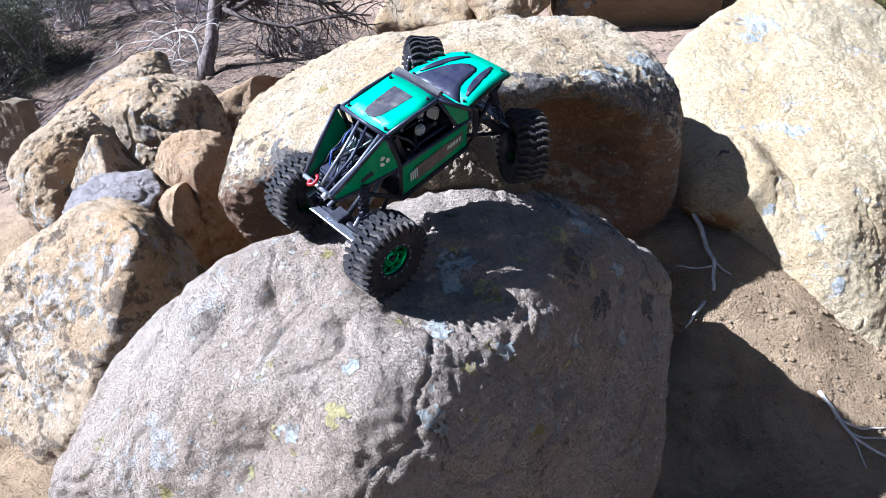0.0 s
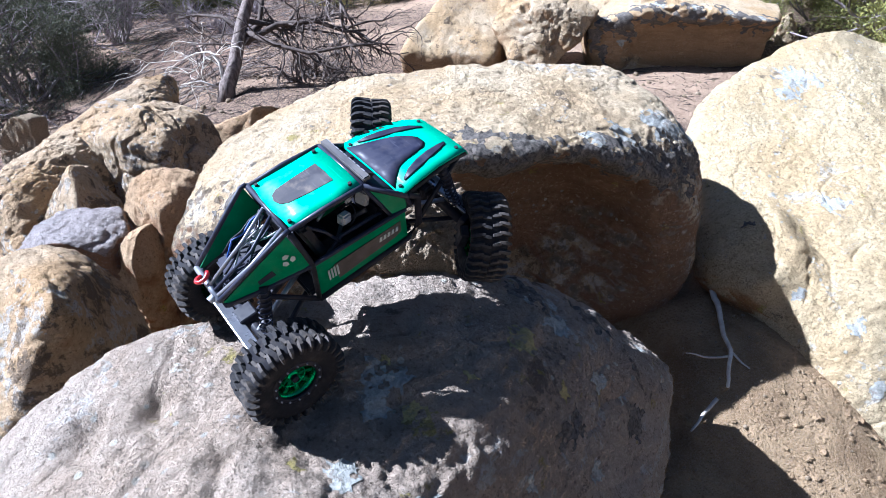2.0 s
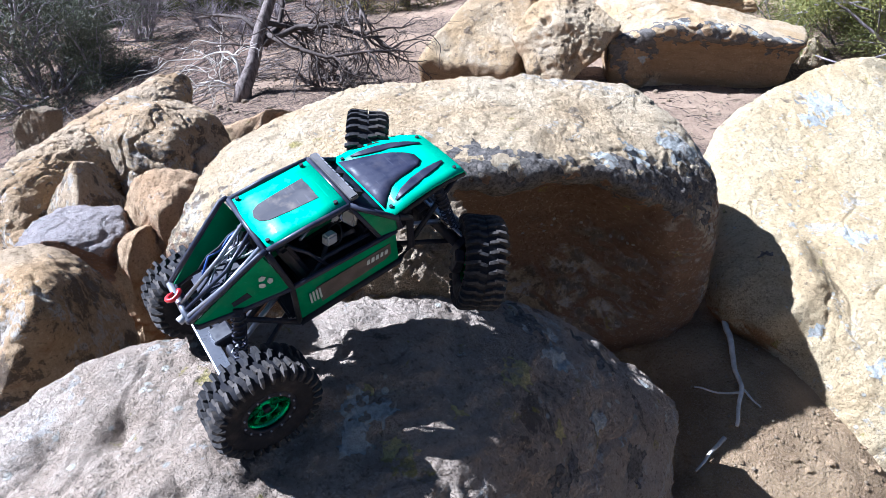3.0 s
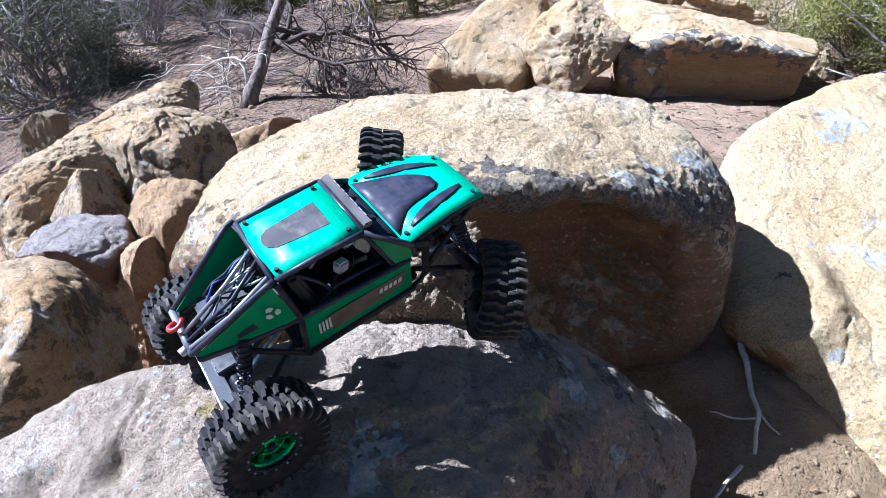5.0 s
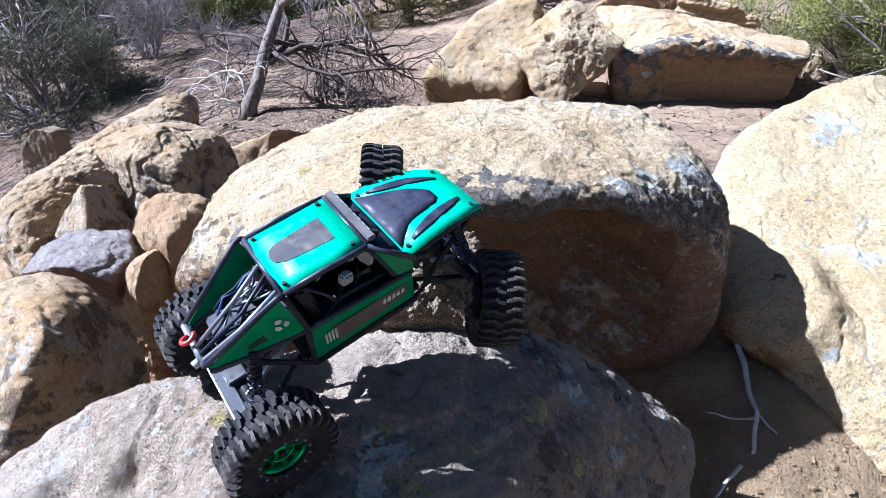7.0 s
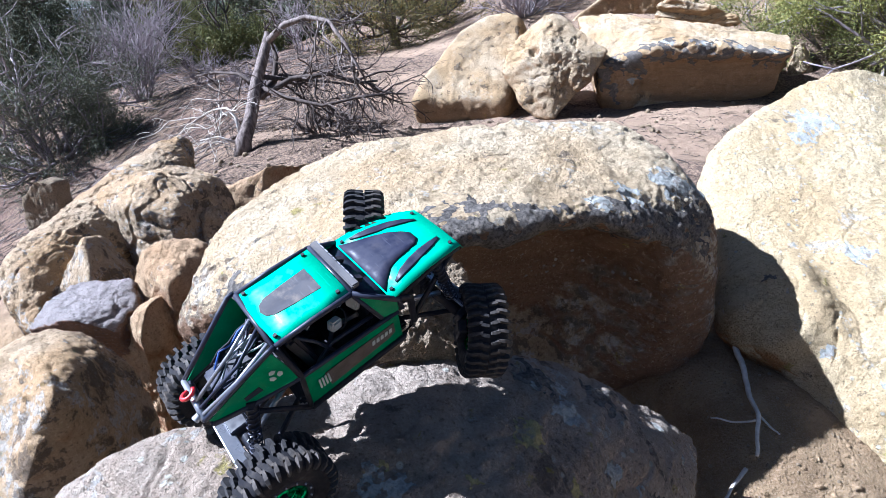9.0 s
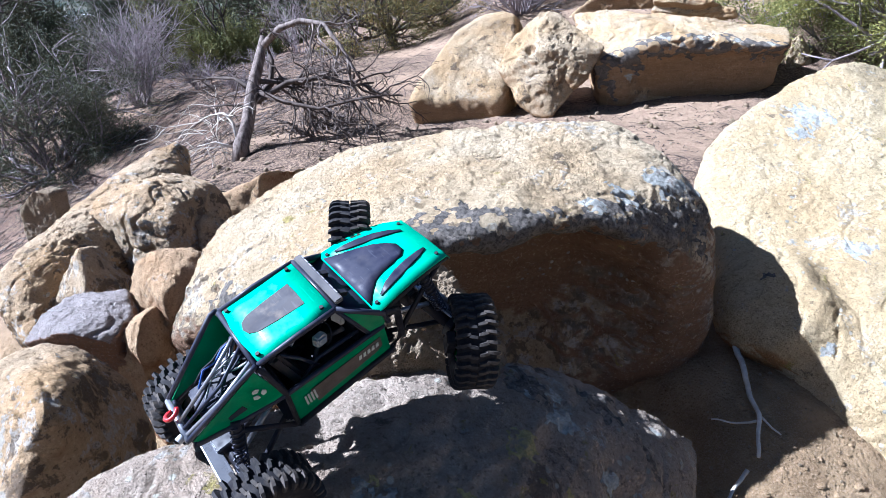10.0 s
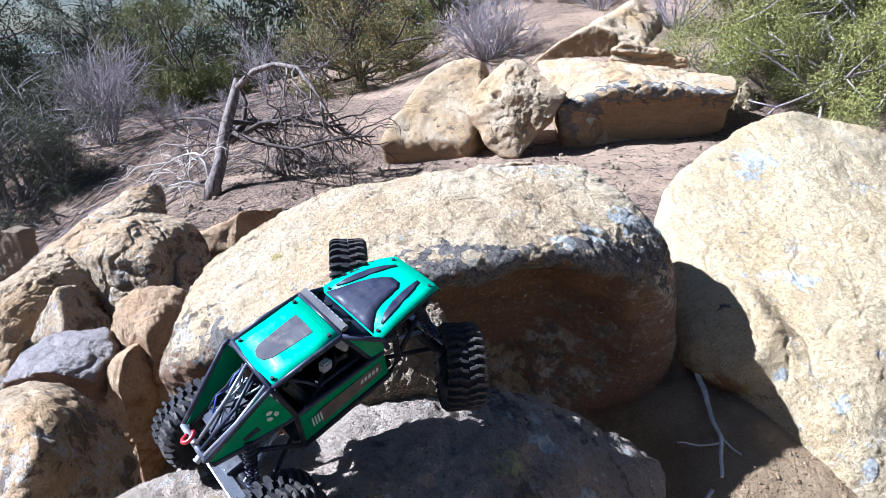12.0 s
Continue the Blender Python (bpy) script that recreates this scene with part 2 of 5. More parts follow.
def sandstone(name, pale, warm, lichen=0.5, dark=0.5, under=(0.46, 0.24, 0.11), moss=0.3, fresh=(-0.15, 0.3), bed=0.0, grit=1.0, rim=0.0, dots=0.0):
    """Weathered sandstone: a pale crust with warm patches, lichens in three colours, fresh orange stone where it hangs
    over; a dark under also paints some shade there.
    """
    m = Nodes(name)
    broad, grain, fine = m.noise(3.2, 5), m.noise(28, 6, 0.65), m.noise(260, 3, 0.7)
    col = m.mix(m.ramp(broad, 0.38, 0.62), pale, warm)
    col = m.mix(m.ramp(grain, 0.3, 0.75, 0.0, 0.45), col, tuple(v * 0.62 for v in warm))
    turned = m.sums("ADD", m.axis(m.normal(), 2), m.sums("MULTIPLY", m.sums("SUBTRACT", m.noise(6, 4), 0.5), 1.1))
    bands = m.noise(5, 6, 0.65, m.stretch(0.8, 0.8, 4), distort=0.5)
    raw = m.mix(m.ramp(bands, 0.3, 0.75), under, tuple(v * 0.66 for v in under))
    # faces whose normal turns sideways or down take the under colour
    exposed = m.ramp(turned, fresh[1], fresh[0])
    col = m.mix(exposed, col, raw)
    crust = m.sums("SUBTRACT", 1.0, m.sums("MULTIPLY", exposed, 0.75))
    edge = m.sums("MULTIPLY", m.sums("MULTIPLY", m.ramp(turned, 0.85, 0.5), m.ramp(turned, -0.15, 0.1)), 0.17 * rim)
    patch = m.sums("MULTIPLY", m.ramp(m.sums("ADD", m.noise(9, 7, 0.7, distort=0.6), edge), 0.63 - 0.12 * lichen, 0.65 - 0.11 * lichen), crust)
    spots = m.ramp(m.noise(46, 5, 0.6), 0.44, 0.56)
    col = m.mix(m.sums("MULTIPLY", m.sums("MULTIPLY", patch, spots), min(1.0, lichen * 1.3)), col, (0.56, 0.58, 0.57))
    soot = m.sums("MULTIPLY", m.ramp(m.sums("ADD", m.noise(13, 8, 0.75, distort=0.3), edge), 0.66 - 0.14 * dark, 0.71 - 0.13 * dark), crust)
    col = m.mix(m.sums("MULTIPLY", soot, 0.8), col, (0.085, 0.075, 0.07))
    gold = m.ramp(m.noise(17, 6, 0.65), 0.67 - 0.07 * moss, 0.70 - 0.07 * moss)
    col = m.mix(m.sums("MULTIPLY", m.sums("MULTIPLY", gold, spots), 0.8 if moss else 0.0), col, (0.34, 0.29, 0.07))
    freckle = m.ramp(m.cells(95), 0.0, 0.30, 1.0, 0.0)
    col = m.mix(m.sums("MULTIPLY", m.sums("MULTIPLY", freckle, m.ramp(m.noise(34, 2), 0.48, 0.55)), 0.75), col, (0.12, 0.10, 0.085))
    col = m.mix(m.ramp(fine, 0.3, 0.7, 0.0, 0.35), col, tuple(v * 0.5 for v in warm))
    speck = m.noise(125, 5, 0.75)
    col = m.mix(m.ramp(speck, 0.54, 0.66, 0.0, 0.68), col, tuple(v * 0.36 for v in warm))
    col = m.mix(m.ramp(speck, 0.44, 0.34, 0.0, 0.45), col, tuple(min(0.78, v * 1.15) for v in pale))
    spot = m.sums("MULTIPLY", m.ramp(m.cells(42), 0.22, 0.14), m.ramp(m.noise(6, 3), 0.58 - 0.12 * dots, 0.64 - 0.12 * dots))
    if dots:
        col = m.mix(m.sums("MULTIPLY", spot, 0.75), col, m.mix(m.ramp(m.noise(15, 2), 0.45, 0.55), (0.36, 0.37, 0.34), (0.58, 0.56, 0.48)))
    pits = m.ramp(m.cells(55), 0.05, 0.45)
    height = m.sums("ADD", m.sums("MULTIPLY", m.noise(60, 8, 0.7), 1.0), m.sums("MULTIPLY", pits, 0.18))
    height = m.sums("ADD", height, m.sums("MULTIPLY", patch, 0.12))
    if dots:
        height = m.sums("ADD", height, m.sums("MULTIPLY", spot, 0.2))
    if bed:
        height = m.sums("ADD", height, m.sums("MULTIPLY", bands, bed))
    normal = m.bump(height, 0.028 * grit, 1.0)
    normal = m.bump(fine, 0.007 * grit, 1.0, normal)
    return m.done(col, 0.95, normal, gloss=0.12)


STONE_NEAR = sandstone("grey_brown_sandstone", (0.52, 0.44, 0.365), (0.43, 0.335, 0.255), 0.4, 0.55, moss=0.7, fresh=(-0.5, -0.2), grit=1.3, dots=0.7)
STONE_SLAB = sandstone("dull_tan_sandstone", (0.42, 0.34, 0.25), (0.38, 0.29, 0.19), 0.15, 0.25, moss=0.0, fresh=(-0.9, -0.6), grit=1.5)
# under is set darker than its stone, painting in some of the hollow's shade
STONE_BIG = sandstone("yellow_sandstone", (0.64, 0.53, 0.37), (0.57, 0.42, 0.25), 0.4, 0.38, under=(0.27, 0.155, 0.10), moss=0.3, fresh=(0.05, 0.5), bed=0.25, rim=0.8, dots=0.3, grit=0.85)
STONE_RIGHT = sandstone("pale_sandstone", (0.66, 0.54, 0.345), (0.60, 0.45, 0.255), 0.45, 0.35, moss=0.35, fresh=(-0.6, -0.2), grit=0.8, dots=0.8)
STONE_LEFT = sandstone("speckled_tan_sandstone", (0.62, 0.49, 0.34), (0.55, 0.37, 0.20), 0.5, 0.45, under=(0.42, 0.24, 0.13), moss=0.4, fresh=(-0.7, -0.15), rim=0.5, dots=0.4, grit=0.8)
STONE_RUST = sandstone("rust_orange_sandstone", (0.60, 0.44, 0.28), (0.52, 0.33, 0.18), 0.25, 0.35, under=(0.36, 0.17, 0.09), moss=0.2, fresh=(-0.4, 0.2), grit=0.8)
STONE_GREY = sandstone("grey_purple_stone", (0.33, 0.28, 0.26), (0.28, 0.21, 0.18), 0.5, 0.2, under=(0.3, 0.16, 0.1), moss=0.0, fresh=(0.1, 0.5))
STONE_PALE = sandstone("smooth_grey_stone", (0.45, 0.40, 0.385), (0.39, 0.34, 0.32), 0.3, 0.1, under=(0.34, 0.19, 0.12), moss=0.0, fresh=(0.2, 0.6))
# under darkened as well, so the ledge face carries part of its shade
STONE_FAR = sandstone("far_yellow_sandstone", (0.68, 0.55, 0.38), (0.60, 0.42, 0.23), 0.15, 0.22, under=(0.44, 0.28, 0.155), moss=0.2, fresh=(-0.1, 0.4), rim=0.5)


def soil_material():
    m = Nodes("red_brown_soil")
    col = m.mix(m.ramp(m.noise(1.3, 5), 0.35, 0.65), (0.355, 0.255, 0.175), (0.27, 0.19, 0.13))
    col = m.mix(m.ramp(m.noise(22, 6, 0.7), 0.42, 0.7, 0.0, 0.7), col, (0.21, 0.14, 0.10))
    tan = m.mix(m.ramp(m.noise(7, 6, 0.65), 0.36, 0.62), (0.40, 0.285, 0.165), (0.27, 0.185, 0.105))
    col = m.mix(m.ramp(m.axis(m.coord, 1), 2.0, 1.4), col, tan)
    litter = m.sums("MULTIPLY", m.ramp(m.noise(0.9, 4, 0.6, m.stretch(0.5, 1.3, 1, (0, 0, -0.5))), 0.44, 0.56), m.ramp(m.axis(m.coord, 1), 2.0, 3.0))
    col = m.mix(m.sums("MULTIPLY", litter, m.ramp(m.noise(70, 5, 0.7, m.stretch(1, 0.6, 1, (0, 0, 0.5))), 0.40, 0.55)), col, (0.10, 0.07, 0.055))
    duff = m.sums("MULTIPLY", m.ramp(m.axis(m.coord, 0), -1.7, -2.6), m.ramp(m.noise(2.6, 5, 0.65), 0.36, 0.58))
    col = m.mix(m.sums("MULTIPLY", duff, 0.8), col, (0.135, 0.085, 0.068))
    col = m.mix(m.ramp(m.noise(300, 2), 0.45, 0.7, 0.0, 0.4), col, (0.46, 0.35, 0.26))
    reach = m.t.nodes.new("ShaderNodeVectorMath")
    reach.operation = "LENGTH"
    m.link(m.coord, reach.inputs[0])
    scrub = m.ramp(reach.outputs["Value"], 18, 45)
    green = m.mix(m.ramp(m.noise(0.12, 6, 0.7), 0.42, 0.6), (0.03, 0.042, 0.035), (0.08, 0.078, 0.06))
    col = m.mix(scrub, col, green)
    height = m.sums("ADD", m.noise(40, 8, 0.7), m.sums("MULTIPLY", m.ramp(m.cells(90), 0.0, 0.4), 0.25))
    clods = m.noise(14, 7, 0.7, distort=0.8)
    return m.done(col, 0.97, m.bump(height, 0.02, 0.9, m.bump(clods, 0.04, 0.9)), gloss=0.08)


def bark_material(name, a, b, scale=40):
    m = Nodes(name)
    n = m.noise(scale, 6, 0.65, m.stretch(1, 1, 0.25))
    return m.done(m.mix(m.ramp(n, 0.3, 0.7), a, b), 0.9, m.bump(n, 0.006, 0.8), gloss=0.15)


def leaf_material(name, a, b, c):
    m = Nodes(name)
    k = m.island()
    col = m.mix(m.ramp(k, 0.0, 0.55), a, b)
    col = m.mix(m.ramp(k, 0.7, 1.0), col, c)
    col = m.mix(m.ramp(m.noise(2.2, 3), 0.4, 0.65, 0.0, 0.5), col, tuple(v * 0.6 for v in a))
    return m.done(col, 0.7, gloss=0.25)


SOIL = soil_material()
BARK_DEAD = bark_material("grey_dead_bark", (0.24, 0.20, 0.18), (0.075, 0.058, 0.05), 55)
BARK_DARK = bark_material("dark_bark", (0.10, 0.08, 0.07), (0.05, 0.04, 0.035))
BARK_PALE = bark_material("bleached_wood", (0.62, 0.58, 0.52), (0.42, 0.37, 0.32))
TWIG_GREY = bark_material("grey_twigs", (0.32, 0.28, 0.29), (0.18, 0.15, 0.155))
LEAF_DARK = leaf_material("dark_juniper_leaf", (0.045, 0.058, 0.028), (0.07, 0.08, 0.04), (0.11, 0.10, 0.06))
LEAF_OLIVE = leaf_material("olive_juniper_leaf", (0.10, 0.115, 0.035), (0.16, 0.165, 0.05), (0.22, 0.19, 0.06))
LEAF_GREY = leaf_material("grey_green_leaf", (0.07, 0.085, 0.05), (0.115, 0.125, 0.075), (0.19, 0.165, 0.11))
LEAF_YELLOW = leaf_material("yellow_green_leaf", (0.12, 0.135, 0.04), (0.22, 0.215, 0.06), (0.33, 0.30, 0.085))
LEAF_GOLD = leaf_material("yellowing_leaf", (0.10, 0.11, 0.04), (0.20, 0.165, 0.055), (0.34, 0.22, 0.07))


def lichen_material(name, a, b):
    m = Nodes(name)
    n = m.noise(170, 6, 0.7)
    col = m.mix(m.ramp(n, 0.35, 0.62), a, b)
    return m.done(m.mix(m.ramp(m.noise(60, 5, 0.7), 0.52, 0.64), col, (0.20, 0.175, 0.15)), 0.95, m.bump(n, 0.006, 1.0), gloss=0.1)


LICHEN_BLUE = lichen_material("blue_grey_lichen", (0.25, 0.255, 0.235), (0.37, 0.37, 0.34))
LICHEN_GOLD = lichen_material("mustard_lichen", (0.22, 0.19, 0.09), (0.38, 0.32, 0.15))
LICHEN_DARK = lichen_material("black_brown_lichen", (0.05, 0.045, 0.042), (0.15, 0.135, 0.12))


# ---- ground ----
def ground_height(x, y):
    x, y = np.asarray(x, float), np.asarray(y, float)
    z = 0.33 + 0.03 * np.clip(x, -6, 6) + 0.012 * np.clip(y, -3, 6)
    z = z - 0.16 * np.exp(-(((x - 0.7) / 0.5) ** 2 + ((y - 0.55) / 0.45) ** 2)) + 0.06 * np.exp(-(((x - 0.75) / 0.3) ** 2 + ((y - 1.4) / 0.3) ** 2))
    z = z + 0.05 * np.exp(-(((x - 0.90) / 0.16) ** 2 + ((y - 1.05) / 0.34) ** 2)) - 0.24 * np.exp(-(((x - 0.38) / 0.14) ** 2 + ((y - 1.22) / 0.14) ** 2))
    z = z + 0.065 * np.exp(-(((x - 0.66) / 0.17) ** 2 + ((y - 1.14) / 0.22) ** 2)) - 0.04 * np.exp(-(((x - 0.93) / 0.2) ** 2 + ((y - 0.82) / 0.2) ** 2))
    z = z - 0.13 * np.exp(-(((x - 1.2) / 0.32) ** 2 + ((y - 0.9) / 0.38) ** 2))
    z = z - 0.05 * np.exp(-(((x + 0.6) / 0.5) ** 2 + ((y - 1.1) / 0.6) ** 2))
    z = z + 0.27 * np.clip(y - 5.2, 0, 10) * smooth(x, -1.6, 1.2) + 0.05 * np.clip(y - 5.5, 0, 14) * smooth(x, 2.0, -2.0) * smooth(x, -6, -2)
    z = z - 0.26 * np.clip(-x - 1.45, 0, 2.6) * smooth(y, 6.5, 3.5) * smooth(y, -2.0, 0.5)
    z = z - 0.10 * np.clip(-x - 2.5, 0, 25) - 0.03 * np.clip(y - 12, 0, 30) * smooth(x, 0, -8)
    far = np.hypot(x, y)
    z = z + smooth(far, 60, 900) * 16 * (0.55 + 0.45 * np.sin(np.arctan2(y, x) * 5 + 0.6)) + smooth(far, 20, 90) * 2.0
    p = np.stack([x, y, 0 * x], -1).reshape(-1, 3)
    rough = 0.035 * fbm(p, 0.9, 3, 5) + 0.012 * fbm(p, 0.16, 3, 9)
    hills = smooth(far, 30, 400) * 9 * fbm(p, 120, 3, 12).reshape(x.shape)
    return z + rough.reshape(x.shape) + hills


def build_ground():
    rings = np.concatenate([np.linspace(0.0, 6.0, 200)[1:], 6.0 * 1.06 ** np.arange(1, 108)])
    turns = 420
    ang = np.linspace(0, 2 * np.pi, turns, endpoint=False)
    x, y = np.outer(rings, np.cos(ang)), np.outer(rings, np.sin(ang)) + 1.5
    z = ground_height(x, y)
    verts = np.stack([x, y, z], -1).reshape(-1, 3)
    verts = np.concatenate([verts, [[0, 1.5, float(ground_height(0.0, 1.5).ravel()[0])]]])
    i, k = np.meshgrid(np.arange(len(rings) - 1), np.arange(turns), indexing="ij")
    k2 = (k + 1) % turns
    faces = np.stack([i * turns + k, i * turns + k2, (i + 1) * turns + k2, (i + 1) * turns + k], -1).reshape(-1, 4).tolist()
    # the innermost fan faces up like the rings
    faces = [f[::-1] for f in faces] + [(len(verts) - 1, int(a), int((a + 1) % turns)) for a in range(turns)]
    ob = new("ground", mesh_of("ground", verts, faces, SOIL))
    return tagged(ob, "dry red-brown soil with pebbles and fallen needles", "ground", kind="structure")


build_ground()

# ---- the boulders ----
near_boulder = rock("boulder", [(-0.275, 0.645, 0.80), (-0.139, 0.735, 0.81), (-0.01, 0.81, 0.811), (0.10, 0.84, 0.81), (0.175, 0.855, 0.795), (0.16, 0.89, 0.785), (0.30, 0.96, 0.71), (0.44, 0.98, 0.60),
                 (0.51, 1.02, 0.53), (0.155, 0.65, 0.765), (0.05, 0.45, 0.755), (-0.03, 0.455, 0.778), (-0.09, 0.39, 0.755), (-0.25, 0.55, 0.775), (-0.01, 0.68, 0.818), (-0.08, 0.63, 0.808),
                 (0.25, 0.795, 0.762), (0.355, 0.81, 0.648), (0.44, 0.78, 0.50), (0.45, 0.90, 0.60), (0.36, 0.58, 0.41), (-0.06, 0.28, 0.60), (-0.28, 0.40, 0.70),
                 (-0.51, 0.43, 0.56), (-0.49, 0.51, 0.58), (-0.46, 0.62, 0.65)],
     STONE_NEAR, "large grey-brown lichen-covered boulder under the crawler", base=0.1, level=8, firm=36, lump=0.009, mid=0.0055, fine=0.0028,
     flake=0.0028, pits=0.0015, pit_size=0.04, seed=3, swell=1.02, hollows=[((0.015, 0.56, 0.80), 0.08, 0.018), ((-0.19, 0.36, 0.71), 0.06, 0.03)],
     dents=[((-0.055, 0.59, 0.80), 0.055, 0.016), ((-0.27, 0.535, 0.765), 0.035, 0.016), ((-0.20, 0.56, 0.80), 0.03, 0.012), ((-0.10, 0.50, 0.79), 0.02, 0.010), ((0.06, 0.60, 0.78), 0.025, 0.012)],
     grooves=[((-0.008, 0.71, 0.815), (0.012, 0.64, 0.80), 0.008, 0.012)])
rock("rock_slab", [(-0.06, 0.924, 0.956), (-0.005, 0.955, 0.937), (0.058, 0.965, 0.924), (0.11, 0.92, 0.865), (0.16, 0.87, 0.84), (0.16, 0.84, 0.81),
                   (0.002, 0.815, 0.826), (-0.06, 0.809, 0.8825), (-0.081, 0.84, 0.9035)],
     STONE_SLAB, "loose dull tan rock slab propped between two boulders", back=(0.03, 0.05, -0.07), level=7, firm=26, lump=0.006, mid=0.005, fine=0.0035, lump_size=0.15, flake=0.006, seed=5, category="rock",
     grooves=[((-0.045, 0.89, 0.95), (-0.008, 0.83, 0.87), 0.009, 0.012), ((-0.06, 0.83, 0.915), (-0.045, 0.81, 0.85), 0.006, 0.008)])
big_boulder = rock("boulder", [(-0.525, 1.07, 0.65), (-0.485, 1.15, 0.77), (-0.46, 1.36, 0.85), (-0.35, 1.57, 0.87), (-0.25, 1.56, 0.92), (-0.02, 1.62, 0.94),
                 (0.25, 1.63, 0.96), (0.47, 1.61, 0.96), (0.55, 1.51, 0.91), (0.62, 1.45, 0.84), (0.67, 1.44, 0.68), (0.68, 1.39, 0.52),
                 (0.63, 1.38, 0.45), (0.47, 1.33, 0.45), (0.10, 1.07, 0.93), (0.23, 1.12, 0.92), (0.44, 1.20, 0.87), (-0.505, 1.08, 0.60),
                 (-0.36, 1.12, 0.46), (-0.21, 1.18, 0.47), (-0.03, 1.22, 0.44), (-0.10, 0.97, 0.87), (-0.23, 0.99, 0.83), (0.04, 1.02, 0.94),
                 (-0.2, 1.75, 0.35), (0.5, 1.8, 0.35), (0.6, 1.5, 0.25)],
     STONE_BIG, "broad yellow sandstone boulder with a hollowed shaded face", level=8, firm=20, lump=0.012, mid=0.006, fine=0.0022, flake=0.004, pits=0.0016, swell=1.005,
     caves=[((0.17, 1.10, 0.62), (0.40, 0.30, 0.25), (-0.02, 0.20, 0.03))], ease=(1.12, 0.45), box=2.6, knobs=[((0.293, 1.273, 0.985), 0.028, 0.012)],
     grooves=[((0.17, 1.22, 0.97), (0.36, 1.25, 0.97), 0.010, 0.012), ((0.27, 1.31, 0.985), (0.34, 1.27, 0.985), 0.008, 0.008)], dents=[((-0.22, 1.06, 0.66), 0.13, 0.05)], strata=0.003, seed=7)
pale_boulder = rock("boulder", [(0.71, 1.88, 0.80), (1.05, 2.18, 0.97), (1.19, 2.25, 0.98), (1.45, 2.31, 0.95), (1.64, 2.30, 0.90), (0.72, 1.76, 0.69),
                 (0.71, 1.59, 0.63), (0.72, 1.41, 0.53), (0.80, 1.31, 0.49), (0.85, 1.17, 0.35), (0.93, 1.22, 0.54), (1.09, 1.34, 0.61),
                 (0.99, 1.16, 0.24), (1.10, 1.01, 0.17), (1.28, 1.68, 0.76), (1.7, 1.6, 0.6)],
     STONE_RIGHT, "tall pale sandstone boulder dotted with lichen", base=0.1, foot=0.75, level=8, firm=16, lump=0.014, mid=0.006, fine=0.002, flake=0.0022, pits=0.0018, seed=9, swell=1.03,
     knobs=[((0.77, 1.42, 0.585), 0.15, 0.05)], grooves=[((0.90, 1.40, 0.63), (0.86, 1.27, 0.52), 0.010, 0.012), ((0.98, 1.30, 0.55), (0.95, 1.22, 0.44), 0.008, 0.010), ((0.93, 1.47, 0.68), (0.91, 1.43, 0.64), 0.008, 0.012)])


def lichen_patches(stone, spots, material, label, seed, ragged=0.55):
    """Thin crusts of lichen with ragged outlines, each grown over the stone round a place."""
    me = stone.data
    co = np.empty(len(me.vertices) * 3)
    me.vertices.foreach_get("co", co)
    co = co.reshape(-1, 3)
    nor = np.empty(len(me.vertices) * 3)
    me.vertices.foreach_get("normal", nor)
    nor = nor.reshape(-1, 3)
    tri = np.empty(len(me.polygons) * 3, dtype=np.int32)
    me.polygons.foreach_get("vertices", tri)
    tri = tri.reshape(-1, 3)
    base = np.array(stone.location)
    for k, (place, radius) in enumerate(spots):
        reach = np.linalg.norm(co + base - np.array(place), axis=1)
        near = np.where(reach < radius * 2)[0]
        size = np.full(len(co), 9.0)
        size[near] = reach[near] / radius + ragged * fbm(co[near], radius * 0.45, 4, seed + k, 0.65)
        take = tri[(size[tri] < 0.9).all(1)]
        if len(take) < 8:
            continue
        used, index = np.unique(take, return_inverse=True)
        index = index.reshape(-1, 3)
        island = np.arange(len(used))
        for _ in range(400):
            low = island[index].min(1)
            after = island.copy()
            for c in range(3):
                np.minimum.at(after, index[:, c], low)
            if (after == island).all():
                break
            island = after
        main = np.bincount(island[index[:, 0]]).argmax()
        take = take[island[index[:, 0]] == main]
        used, index = np.unique(take, return_inverse=True)
        lift = 0.0003 + 0.0005 * smooth(size[used], 0.95, 0.6)
        part_mesh("lichen_patch", mesh_of("lichen_patch", co[used] + nor[used] * lift[:, None], index.reshape(-1, 3), material), stone, label)


lichen_patches(near_boulder, [((0.238, 0.851, 0.75), 0.026), ((0.25, 0.80, 0.76), 0.026), ((0.309, 0.769, 0.69), 0.022), ((0.303, 0.823, 0.71), 0.016), ((0.403, 0.918, 0.64), 0.018), ((0.354, 0.831, 0.655), 0.016),
                              ((0.204, 0.833, 0.775), 0.016), ((0.392, 0.873, 0.636), 0.014), ((0.347, 0.792, 0.643), 0.018), ((0.433, 0.885, 0.605), 0.014), ((0.052, 0.639, 0.788), 0.022), ((0.023, 0.637, 0.796), 0.020),
                              ((0.032, 0.608, 0.779), 0.024), ((-0.015, 0.459, 0.789), 0.016), ((0.016, 0.417, 0.72), 0.024), ((0.014, 0.524, 0.765), 0.024), ((-0.078, 0.443, 0.773), 0.014), ((0.10, 0.52, 0.73), 0.018),
                              ((0.22, 0.60, 0.68), 0.020), ((0.40, 0.80, 0.56), 0.016), ((-0.14, 0.40, 0.72), 0.018), ((0.30, 0.68, 0.62), 0.018)],
               LICHEN_BLUE, "pale blue-grey crust of lichen", 90, 0.8)
